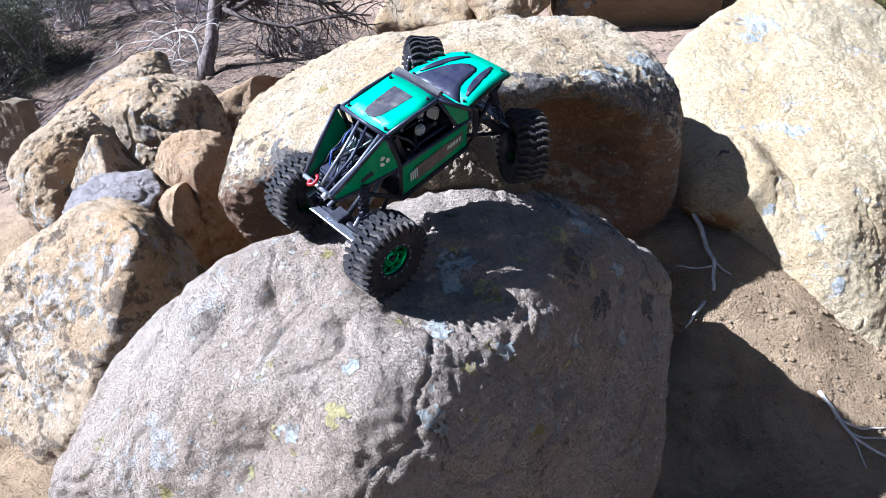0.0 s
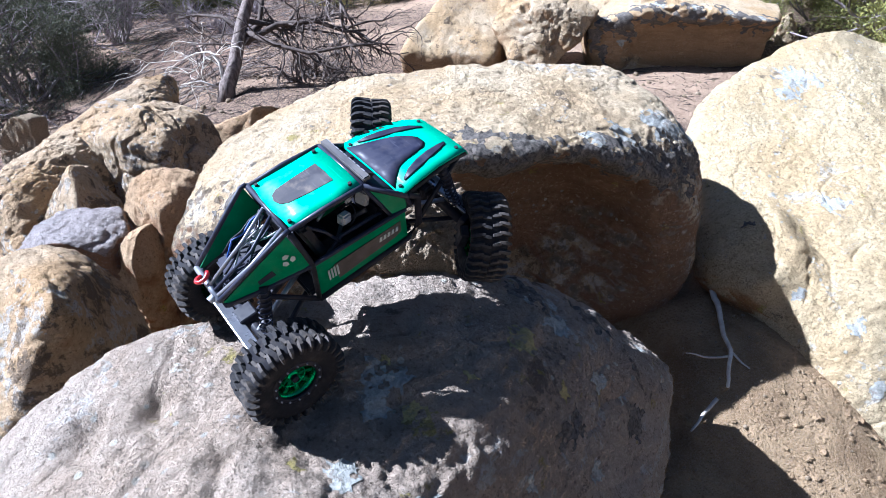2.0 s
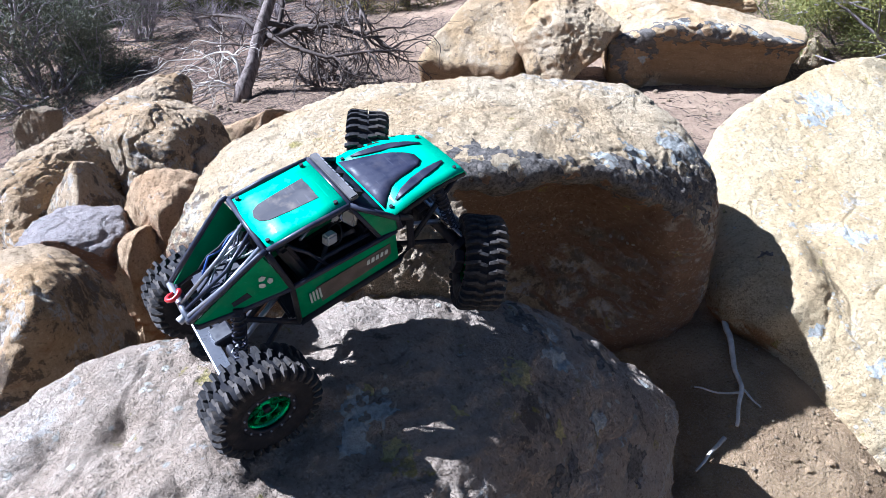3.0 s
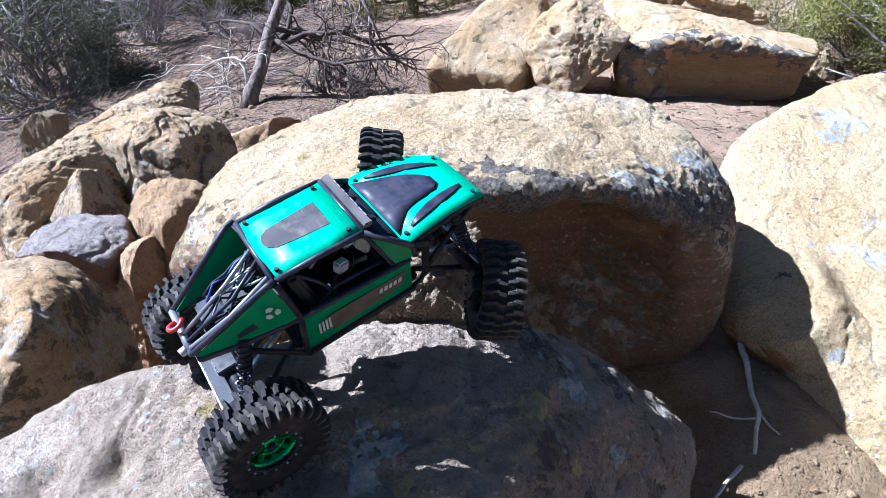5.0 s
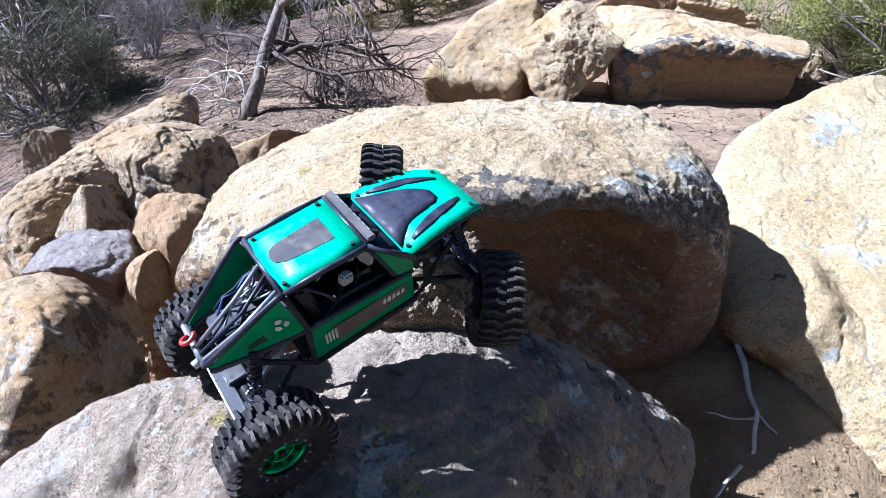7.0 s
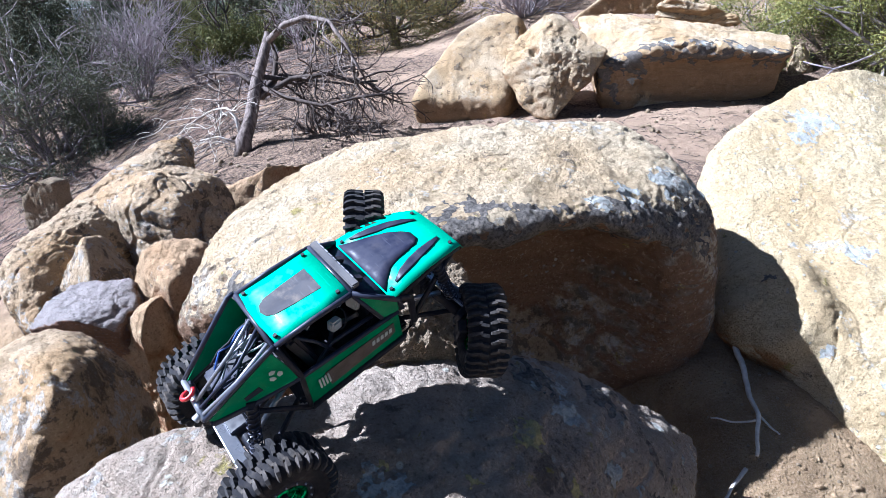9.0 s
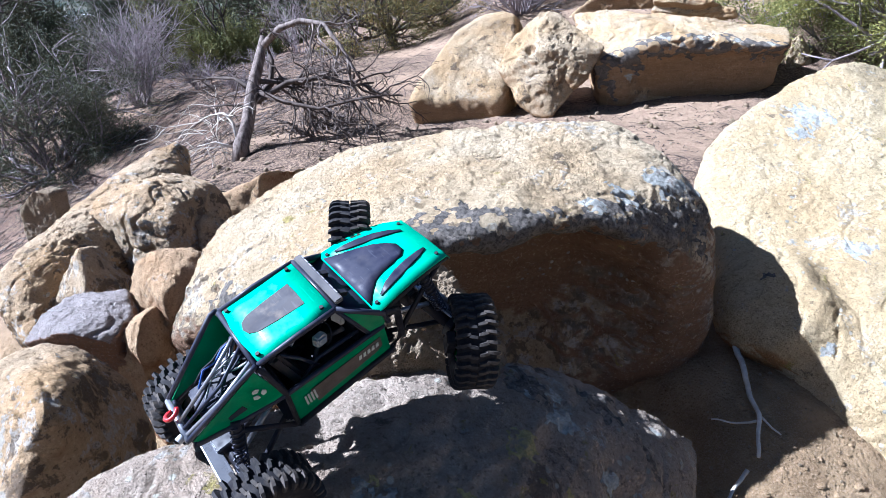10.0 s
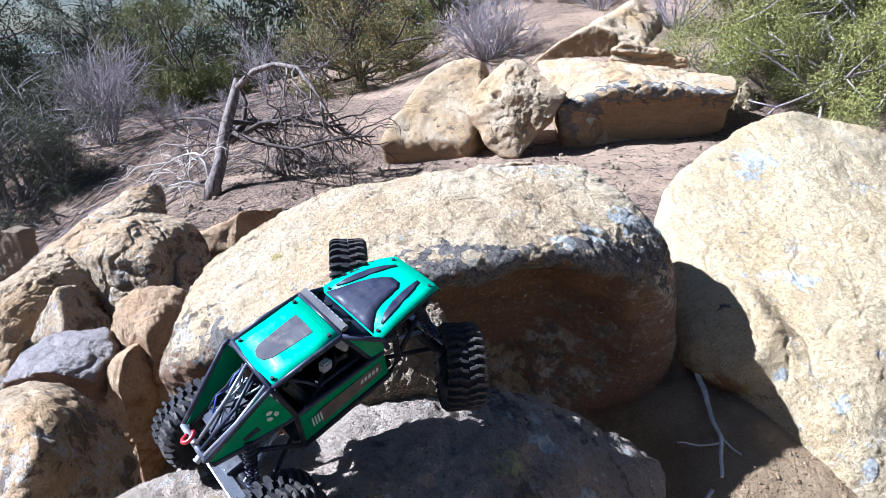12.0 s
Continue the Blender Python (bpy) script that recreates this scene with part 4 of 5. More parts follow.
far_tree = juniper(on_ground(-9.0, 15.5), 3.0, 1.8, LEAF_DARK, 50, "dark green juniper on the far slope", 8, 16, 0.16, BARK_DARK, 2, 4, 0.0)
far_tree["group"] = "junipers of the far slope"
rng = np.random.default_rng(51)
for k in range(70):
    a = rng.uniform(radians(70), radians(150))
    d = rng.uniform(13, 60)
    x, y = d * math.cos(a), d * math.sin(a)
    if abs(math.degrees(a) - 126) < 2.4:
        continue
    s = rng.uniform(0.7, 1.15)
    copy_thing(far_tree, Matrix.LocRotScale(Vector(on_ground(x, y, 0.1)), Euler((0, 0, rng.uniform(0, 6.28))), (s, s, s * rng.uniform(0.85, 1.1))))


for x, y, h, k in ((-8.0, 9.5, 2.9, 71), (-8.4, 11.5, 3.3, 72), (-6.6, 12.0, 3.0, 73), (-10.5, 12.0, 3.3, 74), (-7.4, 13.5, 3.2, 75)):
    juniper(on_ground(x, y), h, h * 0.7, LEAF_DARK, k, "dark green juniper down the slope", 10, 120, 0.055, BARK_DARK, 2, 4, 0.05)


def trailer():
    """A small white caravan far down the slope."""
    van = new("caravan")
    van.matrix_world = pose(-35.6, 48.0, ground_z(-35.6, 48.0), 0, 0, 30)
    tagged(van, "small white caravan with a red stripe far down the slope", "caravan")
    white, red, black = Nodes("white_paint").done((0.75, 0.77, 0.8), 0.5), Nodes("red_paint").done((0.5, 0.06, 0.05), 0.5), Nodes("black_rubber").done((0.02, 0.02, 0.02), 0.8)
    for name, mat, place, size in (("body", white, (0, 0, 1.3), (2.6, 1.6, 1.7)), ("roof", white, (0, 0, 2.2), (2.8, 1.75, 0.12)), ("stripe", red, (0, -0.81, 0.9), (2.4, 0.03, 0.35)),
                                   ("wheel", black, (0.2, -0.75, 0.3), (0.55, 0.16, 0.55)), ("wheel", black, (0.2, 0.75, 0.3), (0.55, 0.16, 0.55))):
        bm = bmesh.new()
        bmesh.ops.create_cube(bm, size=1.0, matrix=Matrix.Translation(place) @ Matrix.Diagonal((*size, 1)))
        bmesh.ops.bevel(bm, geom=bm.edges[:], offset=0.05 if name != "wheel" else 0.07, segments=2, affect="EDGES") if name != "stripe" else None
        part(name, bm, mat, van)


trailer()


# ---- litter, pebbles and sticks ----
def litter():
    rng = np.random.default_rng(60)
    n = 17000
    x, y = rng.uniform(-4.5, 3.2, n), 2.2 + 7.0 * rng.random(n) ** 1.3
    x = np.where(rng.random(n) < 0.35, rng.uniform(-4.5, -1.3, n), x)
    a, l, r, lift = rng.uniform(0, 6.28, n), 0.012 + 0.10 * rng.random(n) ** 3, rng.uniform(0.0012, 0.0028, n), rng.uniform(0.0, 0.006, n)
    x2, y2 = x + np.cos(a) * l, y + np.sin(a) * l
    za, zb = ground_height(x, y), ground_height(x2, y2)
    w = Strands()
    for k in range(n):
        w.tube([(x[k], y[k], za[k] + r[k]), ((x[k] + x2[k]) / 2, (y[k] + y2[k]) / 2, (za[k] + zb[k]) / 2 + lift[k] + 0.003), (x2[k], y2[k], zb[k] + r[k] + lift[k] * 0.5)],
               [r[k], r[k], r[k] * 0.6], 3)
    return w


w = litter()
tagged(new("ground_litter", w.mesh("ground_litter", BARK_DARK)), "fallen dry twigs and needles strewn on the soil", "litter", kind="stuff")


def fallen_brush():
    """Long dry sticks strewn over the slope round the dead tree."""
    rng = np.random.default_rng(63)
    n = 1500
    x, y = -1.9 - 3.4 * rng.random(n) ** 1.2, 3.6 + 5.5 * rng.random(n)
    a, l, r = rng.normal(0.5, 0.7, n), 0.08 + 0.40 * rng.random(n) ** 2, rng.uniform(0.0022, 0.006, n)
    bend, lift = rng.normal(0, 0.15, n), rng.uniform(0.0, 0.05, n)
    pts = []
    for k in range(4):
        t = k / 3
        px, py = x + np.cos(a + bend * t) * l * t, y + np.sin(a + bend * t) * l * t
        pts.append(np.stack([px, py, ground_height(px, py) + r + lift * t], 1))
    w = Strands()
    for k in range(n):
        w.tube([p[k] for p in pts], [r[k], r[k] * 0.9, r[k] * 0.7, r[k] * 0.4], 4)
    return w


w = fallen_brush()
tagged(new("fallen_brush", w.mesh("fallen_brush", BARK_DEAD)), "dry grey sticks strewn on the slope", "brush", kind="stuff")


def pebbles():
    rng = np.random.default_rng(61)
    u, faces = sphere(2)
    verts, quads = [], []
    xs, ys, rs = [], [], []
    for k in range(700):
        if k < 350:
            x, y, r = rng.uniform(0.45, 1.2), rng.uniform(0.3, 1.6), rng.uniform(0.0012, 0.0045)
        else:
            x, y, r = rng.uniform(-2.5, 2.5), rng.uniform(1.8, 4.6), rng.uniform(0.004, 0.022)
        xs.append(x), ys.append(y), rs.append(r)
    zs = ground_height(np.array(xs), np.array(ys))
    for x, y, z, r in zip(xs, ys, zs, rs):
        shape = u * rng.uniform(0.6, 1.2, 3) * r
        shape = shape * (1 + 0.25 * lattice_noise(u * 1.7 + rng.uniform(0, 50), 3))[:, None]
        quads.append(faces + len(verts) * len(u))
        verts.append(shape + np.array([x, y, z + r * 0.25]))
    me = mesh_of("pebbles", np.concatenate(verts), np.concatenate(quads), STONE_SLAB)
    tagged(new("pebbles", me), "small tan pebbles scattered on the soil", "pebbles", kind="stuff")


pebbles()


def soil_clods():
    """Crumbled lumps of dried earth in the gully, half sunk in the soil."""
    rng = np.random.default_rng(64)
    u, faces = sphere(2)
    n = 850
    x, y = rng.uniform(0.5, 1.15, n), rng.uniform(0.55, 1.5, n)
    r = 0.0025 + 0.0075 * rng.random(n) ** 3
    z = ground_height(x, y)
    verts, quads = [], []
    for k in range(n):
        shape = u * rng.uniform(0.7, 1.3, 3) * (1, 1, 0.55) * r[k]
        shape = shape * (1 + 0.5 * lattice_noise(u * 2.1 + rng.uniform(0, 50), 4))[:, None]
        quads.append(faces + k * len(u))
        verts.append(shape + np.array([x[k], y[k], z[k] - r[k] * 0.05]))
    me = mesh_of("soil_clods", np.concatenate(verts), np.concatenate(quads), SOIL, False)
    tagged(new("soil_clods", me), "crumbled tan lumps of dried soil", "soil", kind="stuff")


soil_clods()


def stick(paths, bark, label, lift=1.6):
    """A fallen stick: a main stem and its side twigs, lying on the soil."""
    w = Strands()
    first = np.array(paths[0][0][0], float)
    for pts, r in paths:
        pts = np.array(pts, float)
        fine = np.array([np.array([np.interp(t, range(len(pts)), pts[:, k]) for k in range(3)]) for t in np.linspace(0, len(pts) - 1, 4 * len(pts))])
        fine += 0.004 * np.stack([fbm(fine, 0.05, 2, 70 + k) for k in range(3)], 1)
        fine[:, 2] = np.maximum(fine[:, 2], ground_height(fine[:, 0], fine[:, 1]) + lift * r)
        w.tube(fine - first, [r * (1 - 0.55 * i / len(fine)) for i in range(len(fine))], 7)
    ob = new("stick", w.mesh("stick", bark))
    ob.location = first
    return tagged(ob, label, "stick")


stick([([(0.705, 1.41, 0.485), (0.70, 1.33, 0.47), (0.69, 1.26, 0.45), (0.69, 1.19, 0.44), (0.66, 1.10, 0.425)], 0.0075),
       ([(0.69, 1.185, 0.432), (0.65, 1.18, 0.435), (0.60, 1.19, 0.43)], 0.003), ([(0.69, 1.20, 0.435), (0.72, 1.15, 0.43)], 0.003)],
      BARK_PALE, "bleached bent stick lying in the shaded gully")
stick([([(0.64, 1.09, 0.395), (0.60, 1.05, 0.385), (0.57, 1.01, 0.38)], 0.0045)], BARK_PALE, "short pale stick lying in the gully")
stick([([(0.86, 0.92, 0.23), (0.89, 0.86, 0.21), (0.93, 0.81, 0.20), (0.98, 0.77, 0.20)], 0.005), ([(0.88, 0.87, 0.21), (0.94, 0.86, 0.21), (1.0, 0.87, 0.21)], 0.0035),
       ([(0.90, 0.85, 0.21), (0.97, 0.82, 0.23)], 0.003), ([(0.91, 0.84, 0.21), (0.90, 0.77, 0.20)], 0.0025)], BARK_PALE, "bundle of bleached twigs below the pale boulder")
stick([([(-0.54, 1.27, 0.36), (-0.55, 1.20, 0.33), (-0.55, 1.12, 0.31), (-0.56, 1.03, 0.29)], 0.022)], BARK_DEAD, "brown root running into the shaded gap", 0.2)


# ---- the radio-controlled crawler ----
def paint_material(name, a, b, rough=0.3, gloss=0.5, metal=0.0, dust=(0.30, 0.24, 0.18), dusty=0.25, coat=0.0):
    m = Nodes(name)
    col = m.mix(m.ramp(m.noise(30, 4), 0.35, 0.65), a, b)
    film = m.sums("MULTIPLY", m.ramp(m.noise(45, 6, 0.7), 0.45, 0.75), dusty)
    col = m.mix(film, col, dust)
    col = m.mix(m.sums("MULTIPLY", m.ramp(m.noise(400, 2, 0.5, m.stretch(1, 0.08, 1)), 0.66, 0.7), 0.25), col, tuple(min(1, v * 1.8 + 0.05) for v in a))
    m.bsdf.inputs["Coat Weight"].default_value = coat
    m.bsdf.inputs["Coat Roughness"].default_value = 0.12
    return m.done(col, m.ramp(m.noise(60, 4), 0.3, 0.7, rough * 0.8, rough * 1.5), m.bump(m.noise(120, 3), 0.0004, 0.3), metal, gloss)


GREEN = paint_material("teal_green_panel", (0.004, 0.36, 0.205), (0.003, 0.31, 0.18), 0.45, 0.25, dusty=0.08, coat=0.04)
# side panels: a purer green, darkened so the colour holds their shaded look
GREEN_SHADED = paint_material("shaded_green_panel", (0.002, 0.20, 0.075), (0.002, 0.155, 0.06), 0.4, 0.22, dusty=0.06, coat=0.05)
DECAL = paint_material("dark_navy_decal", (0.012, 0.014, 0.030), (0.020, 0.021, 0.040), 0.5, 0.2, dusty=0.05)
DECAL_WORN = paint_material("worn_grey_decal", (0.035, 0.034, 0.042), (0.07, 0.066, 0.07), 0.55, 0.25, dusty=0.30)
DECAL_BROWN = paint_material("brown_grey_decal", (0.085, 0.07, 0.065), (0.065, 0.055, 0.05), 0.5, 0.4, dusty=0.2)
NYLON = paint_material("black_nylon", (0.009, 0.010, 0.016), (0.014, 0.014, 0.022), 0.5, 0.25, dusty=0.06)
NYLON_EDGE = paint_material("navy_black_tube", (0.012, 0.015, 0.030), (0.02, 0.023, 0.042), 0.4, 0.3, dusty=0.10)
STEEL = paint_material("grey_steel", (0.35, 0.36, 0.40), (0.25, 0.26, 0.30), 0.3, 0.5, metal=0.7, dusty=0.15)
PALE_GREY = paint_material("pale_grey_plastic", (0.42, 0.43, 0.45), (0.33, 0.34, 0.37), 0.45, 0.4, dusty=0.2)
DUSTY_GREY = paint_material("dusty_grey_plastic", (0.045, 0.044, 0.05), (0.075, 0.072, 0.075), 0.5, 0.3, dusty=0.15)
MARK = paint_material("pale_marking", (0.45, 0.5, 0.48), (0.38, 0.43, 0.42), 0.5, 0.4, dusty=0.2)
RED = paint_material("red_anodised", (0.45, 0.015, 0.02), (0.35, 0.01, 0.02), 0.3, 0.5, dusty=0.05)
ANODISED = paint_material("green_anodised_metal", (0.01, 0.42, 0.14), (0.005, 0.34, 0.11), 0.22, 0.5, metal=0.85, dusty=0.04)
BLUE_WIRE = paint_material("blue_wire", (0.03, 0.09, 0.35), (0.02, 0.06, 0.25), 0.4, 0.5, dusty=0.1)
RUBBER = paint_material("dusty_black_rubber", (0.012, 0.012, 0.015), (0.02, 0.0195, 0.022), 0.75, 0.15, dusty=0.10)
RUBBER_DUSTY = paint_material("dust_coated_rubber", (0.018, 0.018, 0.021), (0.034, 0.033, 0.034), 0.8, 0.2, dusty=0.26)


def add_box(bm, m, sx, sy, sz, taper=1.0):
    c = []
    for z in (-1, 1):
        k = taper if z > 0 else 1.0
        for y in (-1, 1):
            for x in (-1, 1):
                c.append(bm.verts.new(m @ Vector((x * sx / 2 * k, y * sy / 2 * k, z * sz / 2))))
    for f in ((0, 2, 3, 1), (4, 5, 7, 6), (0, 1, 5, 4), (2, 6, 7, 3), (0, 4, 6, 2), (1, 3, 7, 5)):
        bm.faces.new([c[i] for i in f])


def add_tube(bm, points, radius, sides=8):
    pts = [Vector(p) for p in points]
    rings = []
    for i, p in enumerate(pts):
        way = (pts[min(i + 1, len(pts) - 1)] - pts[max(i - 1, 0)]).normalized()
        a = way.cross(Vector((0.12, 0.31, 0.94)) if abs(way.z) < 0.9 else Vector((1, 0.2, 0))).normalized()
        b = way.cross(a)
        rings.append([bm.verts.new(p + radius * (math.cos(2 * math.pi * k / sides) * a + math.sin(2 * math.pi * k / sides) * b)) for k in range(sides)])
    for r, s in zip(rings, rings[1:]):
        for k in range(sides):
            f = bm.faces.new((r[k], r[(k + 1) % sides], s[(k + 1) % sides], s[k]))
            f.smooth = True
    bm.faces.new(rings[0][::-1])
    bm.faces.new(rings[-1])


def add_lathe(bm, profile, sides=40, closed=False):
    """Turns (radius, y) pairs round the y axis."""
    rings = []
    for r, y in profile:
        rings.append([bm.verts.new((r * math.cos(2 * math.pi * k / sides), y, r * math.sin(2 * math.pi * k / sides))) for k in range(sides)])
    pairs = list(zip(rings, rings[1:])) + ([(rings[-1], rings[0])] if closed else [])
    for a, b in pairs:
        for k in range(sides):
            f = bm.faces.new((a[k], b[k], b[(k + 1) % sides], a[(k + 1) % sides]))
            f.smooth = True


def panel(points, thick, bevel=0.0012):
    """A flat or gently folded plate through the points, given a thickness and softened edges."""
    bm = bmesh.new()
    vs = [bm.verts.new(p) for p in points]
    face = bm.faces.new(vs)
    bm.normal_update()
    n = face.normal.copy()
    out = bmesh.ops.extrude_face_region(bm, geom=[face])
    bmesh.ops.translate(bm, verts=[v for v in out["geom"] if isinstance(v, bmesh.types.BMVert)], vec=n * thick)
    bmesh.ops.recalc_face_normals(bm, faces=bm.faces)
    if bevel:
        bmesh.ops.bevel(bm, geom=list(bm.edges), offset=bevel, segments=2, affect="EDGES", profile=0.6)
    return bm


def sheet(rows, thick):
    """A bent sheet through rows of points, with a thickness."""
    bm = bmesh.new()
    grid = [[bm.verts.new(p) for p in row] for row in rows]
    faces = []
    for a, b in zip(grid, grid[1:]):
        for k in range(len(a) - 1):
            faces.append(bm.faces.new((a[k], a[k + 1], b[k + 1], b[k])))
    bmesh.ops.recalc_face_normals(bm, faces=bm.faces)
    bm.normal_update()
    if sum(f.normal.z for f in bm.faces) < 0:
        bmesh.ops.reverse_faces(bm, faces=list(bm.faces))
    for f in bm.faces:
        f.smooth = True
    out = bmesh.ops.extrude_face_region(bm, geom=faces)
    bmesh.ops.translate(bm, verts=[v for v in out["geom"] if isinstance(v, bmesh.types.BMVert)], vec=(0, 0, -thick))
    bmesh.ops.recalc_face_normals(bm, faces=bm.faces)
    return bm


def mirrored(points):
    return [(x, -y, z) for x, y, z in points]


def lug_mesh(side, shoulder):
    """One tread block: a slanted centre block, or a shoulder block that bends down over the wall."""
    bm = bmesh.new()
    path = [(0.0552, 0.0010, 0.0612, 0.0019), (0.0554, 0.0058, 0.0616, 0.0026), (0.0552, 0.0112, 0.0614, 0.0020)]
    if shoulder:
        path = [(0.0552, 0.0098, 0.0616, 0.0018), (0.0548, 0.0165, 0.0620, 0.0025), (0.0540, 0.0212, 0.0612, 0.0026), (0.0512, 0.0238, 0.0572, 0.0021), (0.0478, 0.0246, 0.0500, 0.0011)]
    rings = []
    for k, (low, y, high, half) in enumerate(path):
        skew = (0.0035 if shoulder else -0.0045) * (y / 0.02)
        y_top = y + (0.0030 if k >= 3 else 0.0006 * k)
        rings.append([bm.verts.new((r, side * yy, z + skew)) for r, yy, z in ((low, y, -half), (low, y, half), (high, y_top, half * 0.8), (high, y_top, -half * 0.8))])
    for a, b in zip(rings, rings[1:]):
        for k in range(4):
            bm.faces.new((a[k], a[(k + 1) % 4], b[(k + 1) % 4], b[k]))
    bm.faces.new(rings[0])
    bm.faces.new(rings[-1][::-1])
    bmesh.ops.recalc_face_normals(bm, faces=bm.faces)
    me = bpy.data.meshes.new("lug")
    bm.to_mesh(me)
    bm.free()
    me.materials.append(RUBBER_DUSTY)
    return me


LUGS = {(s, l): lug_mesh(s, l) for s in (-1, 1) for l in (True, False)}


def build_tyre(parent, m):
    """A tall soft tyre with staggered lugs that wrap over both shoulders."""
    bm = bmesh.new()
    prof = [(0.0285, -0.019), (0.033, -0.0225), (0.043, -0.0245), (0.051, -0.0235), (0.0555, -0.019), (0.0568, -0.009), (0.0572, 0.0),
            (0.0568, 0.009), (0.0555, 0.019), (0.051, 0.0235), (0.043, 0.0245), (0.033, 0.0225), (0.0285, 0.019), (0.031, 0.0)]
    add_lathe(bm, prof, 56, True)
    tyre = part("tyre", bm, RUBBER, parent, "knobbly black rubber tyre grey with dust")
    tyre.matrix_local = m
    for side in (-1, 1):
        for shoulder in (True, False):
            for k in range(30):
                lug = part_mesh("lug", LUGS[side, shoulder], tyre)
                lug.rotation_euler = (0, -2 * math.pi * (k + (0.5 if shoulder else 0.0) + (0.25 if side > 0 else 0.0)) / 30, 0)
    return tyre


def build_wheel(parent, m, outer):
    """A wheel whose outer face looks along outer * y."""
    bm = bmesh.new()
    s = outer
    add_lathe(bm, [(0.0275, -0.018 * s), (0.0282, 0.016 * s), (0.0262, 0.017 * s), (0.0235, 0.012 * s), (0.0225, 0.006 * s), (0.0225, -0.012 * s)], 40)
    add_lathe(bm, [(0.0, 0.0105 * s), (0.006, 0.0105 * s), (0.0085, 0.008 * s), (0.0085, 0.002 * s)], 24)
    add_lathe(bm, [(0.0135, 0.009 * s), (0.0150, 0.0105 * s), (0.0165, 0.009 * s), (0.0150, 0.007 * s)], 30, True)
    bmesh.ops.recalc_face_normals(bm, faces=bm.faces)
    wheel = part("wheel", bm, ANODISED, parent, "bright green anodised spoked rim")
    wheel.matrix_local = m
    build_tyre(parent, m)
    bm = bmesh.new()
    add_box(bm, Matrix.Translation((0.0155, 0.0075 * s, 0)) @ Matrix.Rotation(0.15 * s, 4, "Z"), 0.016, 0.004, 0.0052)
    spoke = bpy.data.meshes.new("spoke")
    bm.to_mesh(spoke)
    bm.free()
    spoke.materials.append(ANODISED)
    for k in range(9):
        part_mesh("spoke", spoke, wheel).rotation_euler = (0, 2 * math.pi * k / 9, 0)
    bm = bmesh.new()
    add_lathe(bm, [(0.0245, 0.017 * s), (0.0245, 0.0215 * s), (0.0305, 0.0215 * s), (0.0315, 0.0195 * s), (0.0305, 0.017 * s)], 40, True)
    bmesh.ops.recalc_face_normals(bm, faces=bm.faces)
    ring = part("beadlock_ring", bm, NYLON, wheel, "black clamping ring")
    nut = bmesh.new()
    add_lathe(nut, [(0.0, 0.016 * s), (0.0042, 0.016 * s), (0.0045, 0.0145 * s), (0.0045, 0.009 * s)], 6)
    bmesh.ops.recalc_face_normals(nut, faces=nut.faces)
    part("hub_nut", nut, NYLON, wheel)
    bolt = bpy.data.meshes.new("bolt")
    bm = bmesh.new()
    add_lathe(bm, [(0.0, 0.0232 * s), (0.0012, 0.0232 * s), (0.0014, 0.0222 * s), (0.0014, 0.0205 * s)], 8)
    bmesh.ops.recalc_face_normals(bm, faces=bm.faces)
    bm.to_mesh(bolt)
    bm.free()
    bolt.materials.append(STEEL)
    for k in range(14):
        a = 2 * math.pi * k / 14
        b = part_mesh("bolt", bolt, wheel)
        b.location = (0.0278 * math.cos(a), 0, 0.0278 * math.sin(a))
    disc = bmesh.new()
    add_lathe(disc, [(0.0, -0.004 * s), (0.0222, -0.004 * s), (0.0222, -0.007 * s), (0.0, -0.007 * s)], 30)
    bmesh.ops.recalc_face_normals(disc, faces=disc.faces)
    part("brake_disc", disc, NYLON, wheel)
    return wheel


def turn_to(way, up=(0, 0, 1)):
    """A turn whose y axis lies along way."""
    y = Vector(way).normalized()
    x = y.cross(Vector(up)).normalized()
    z = x.cross(y)
    return Matrix((x, y, z)).transposed().to_4x4()


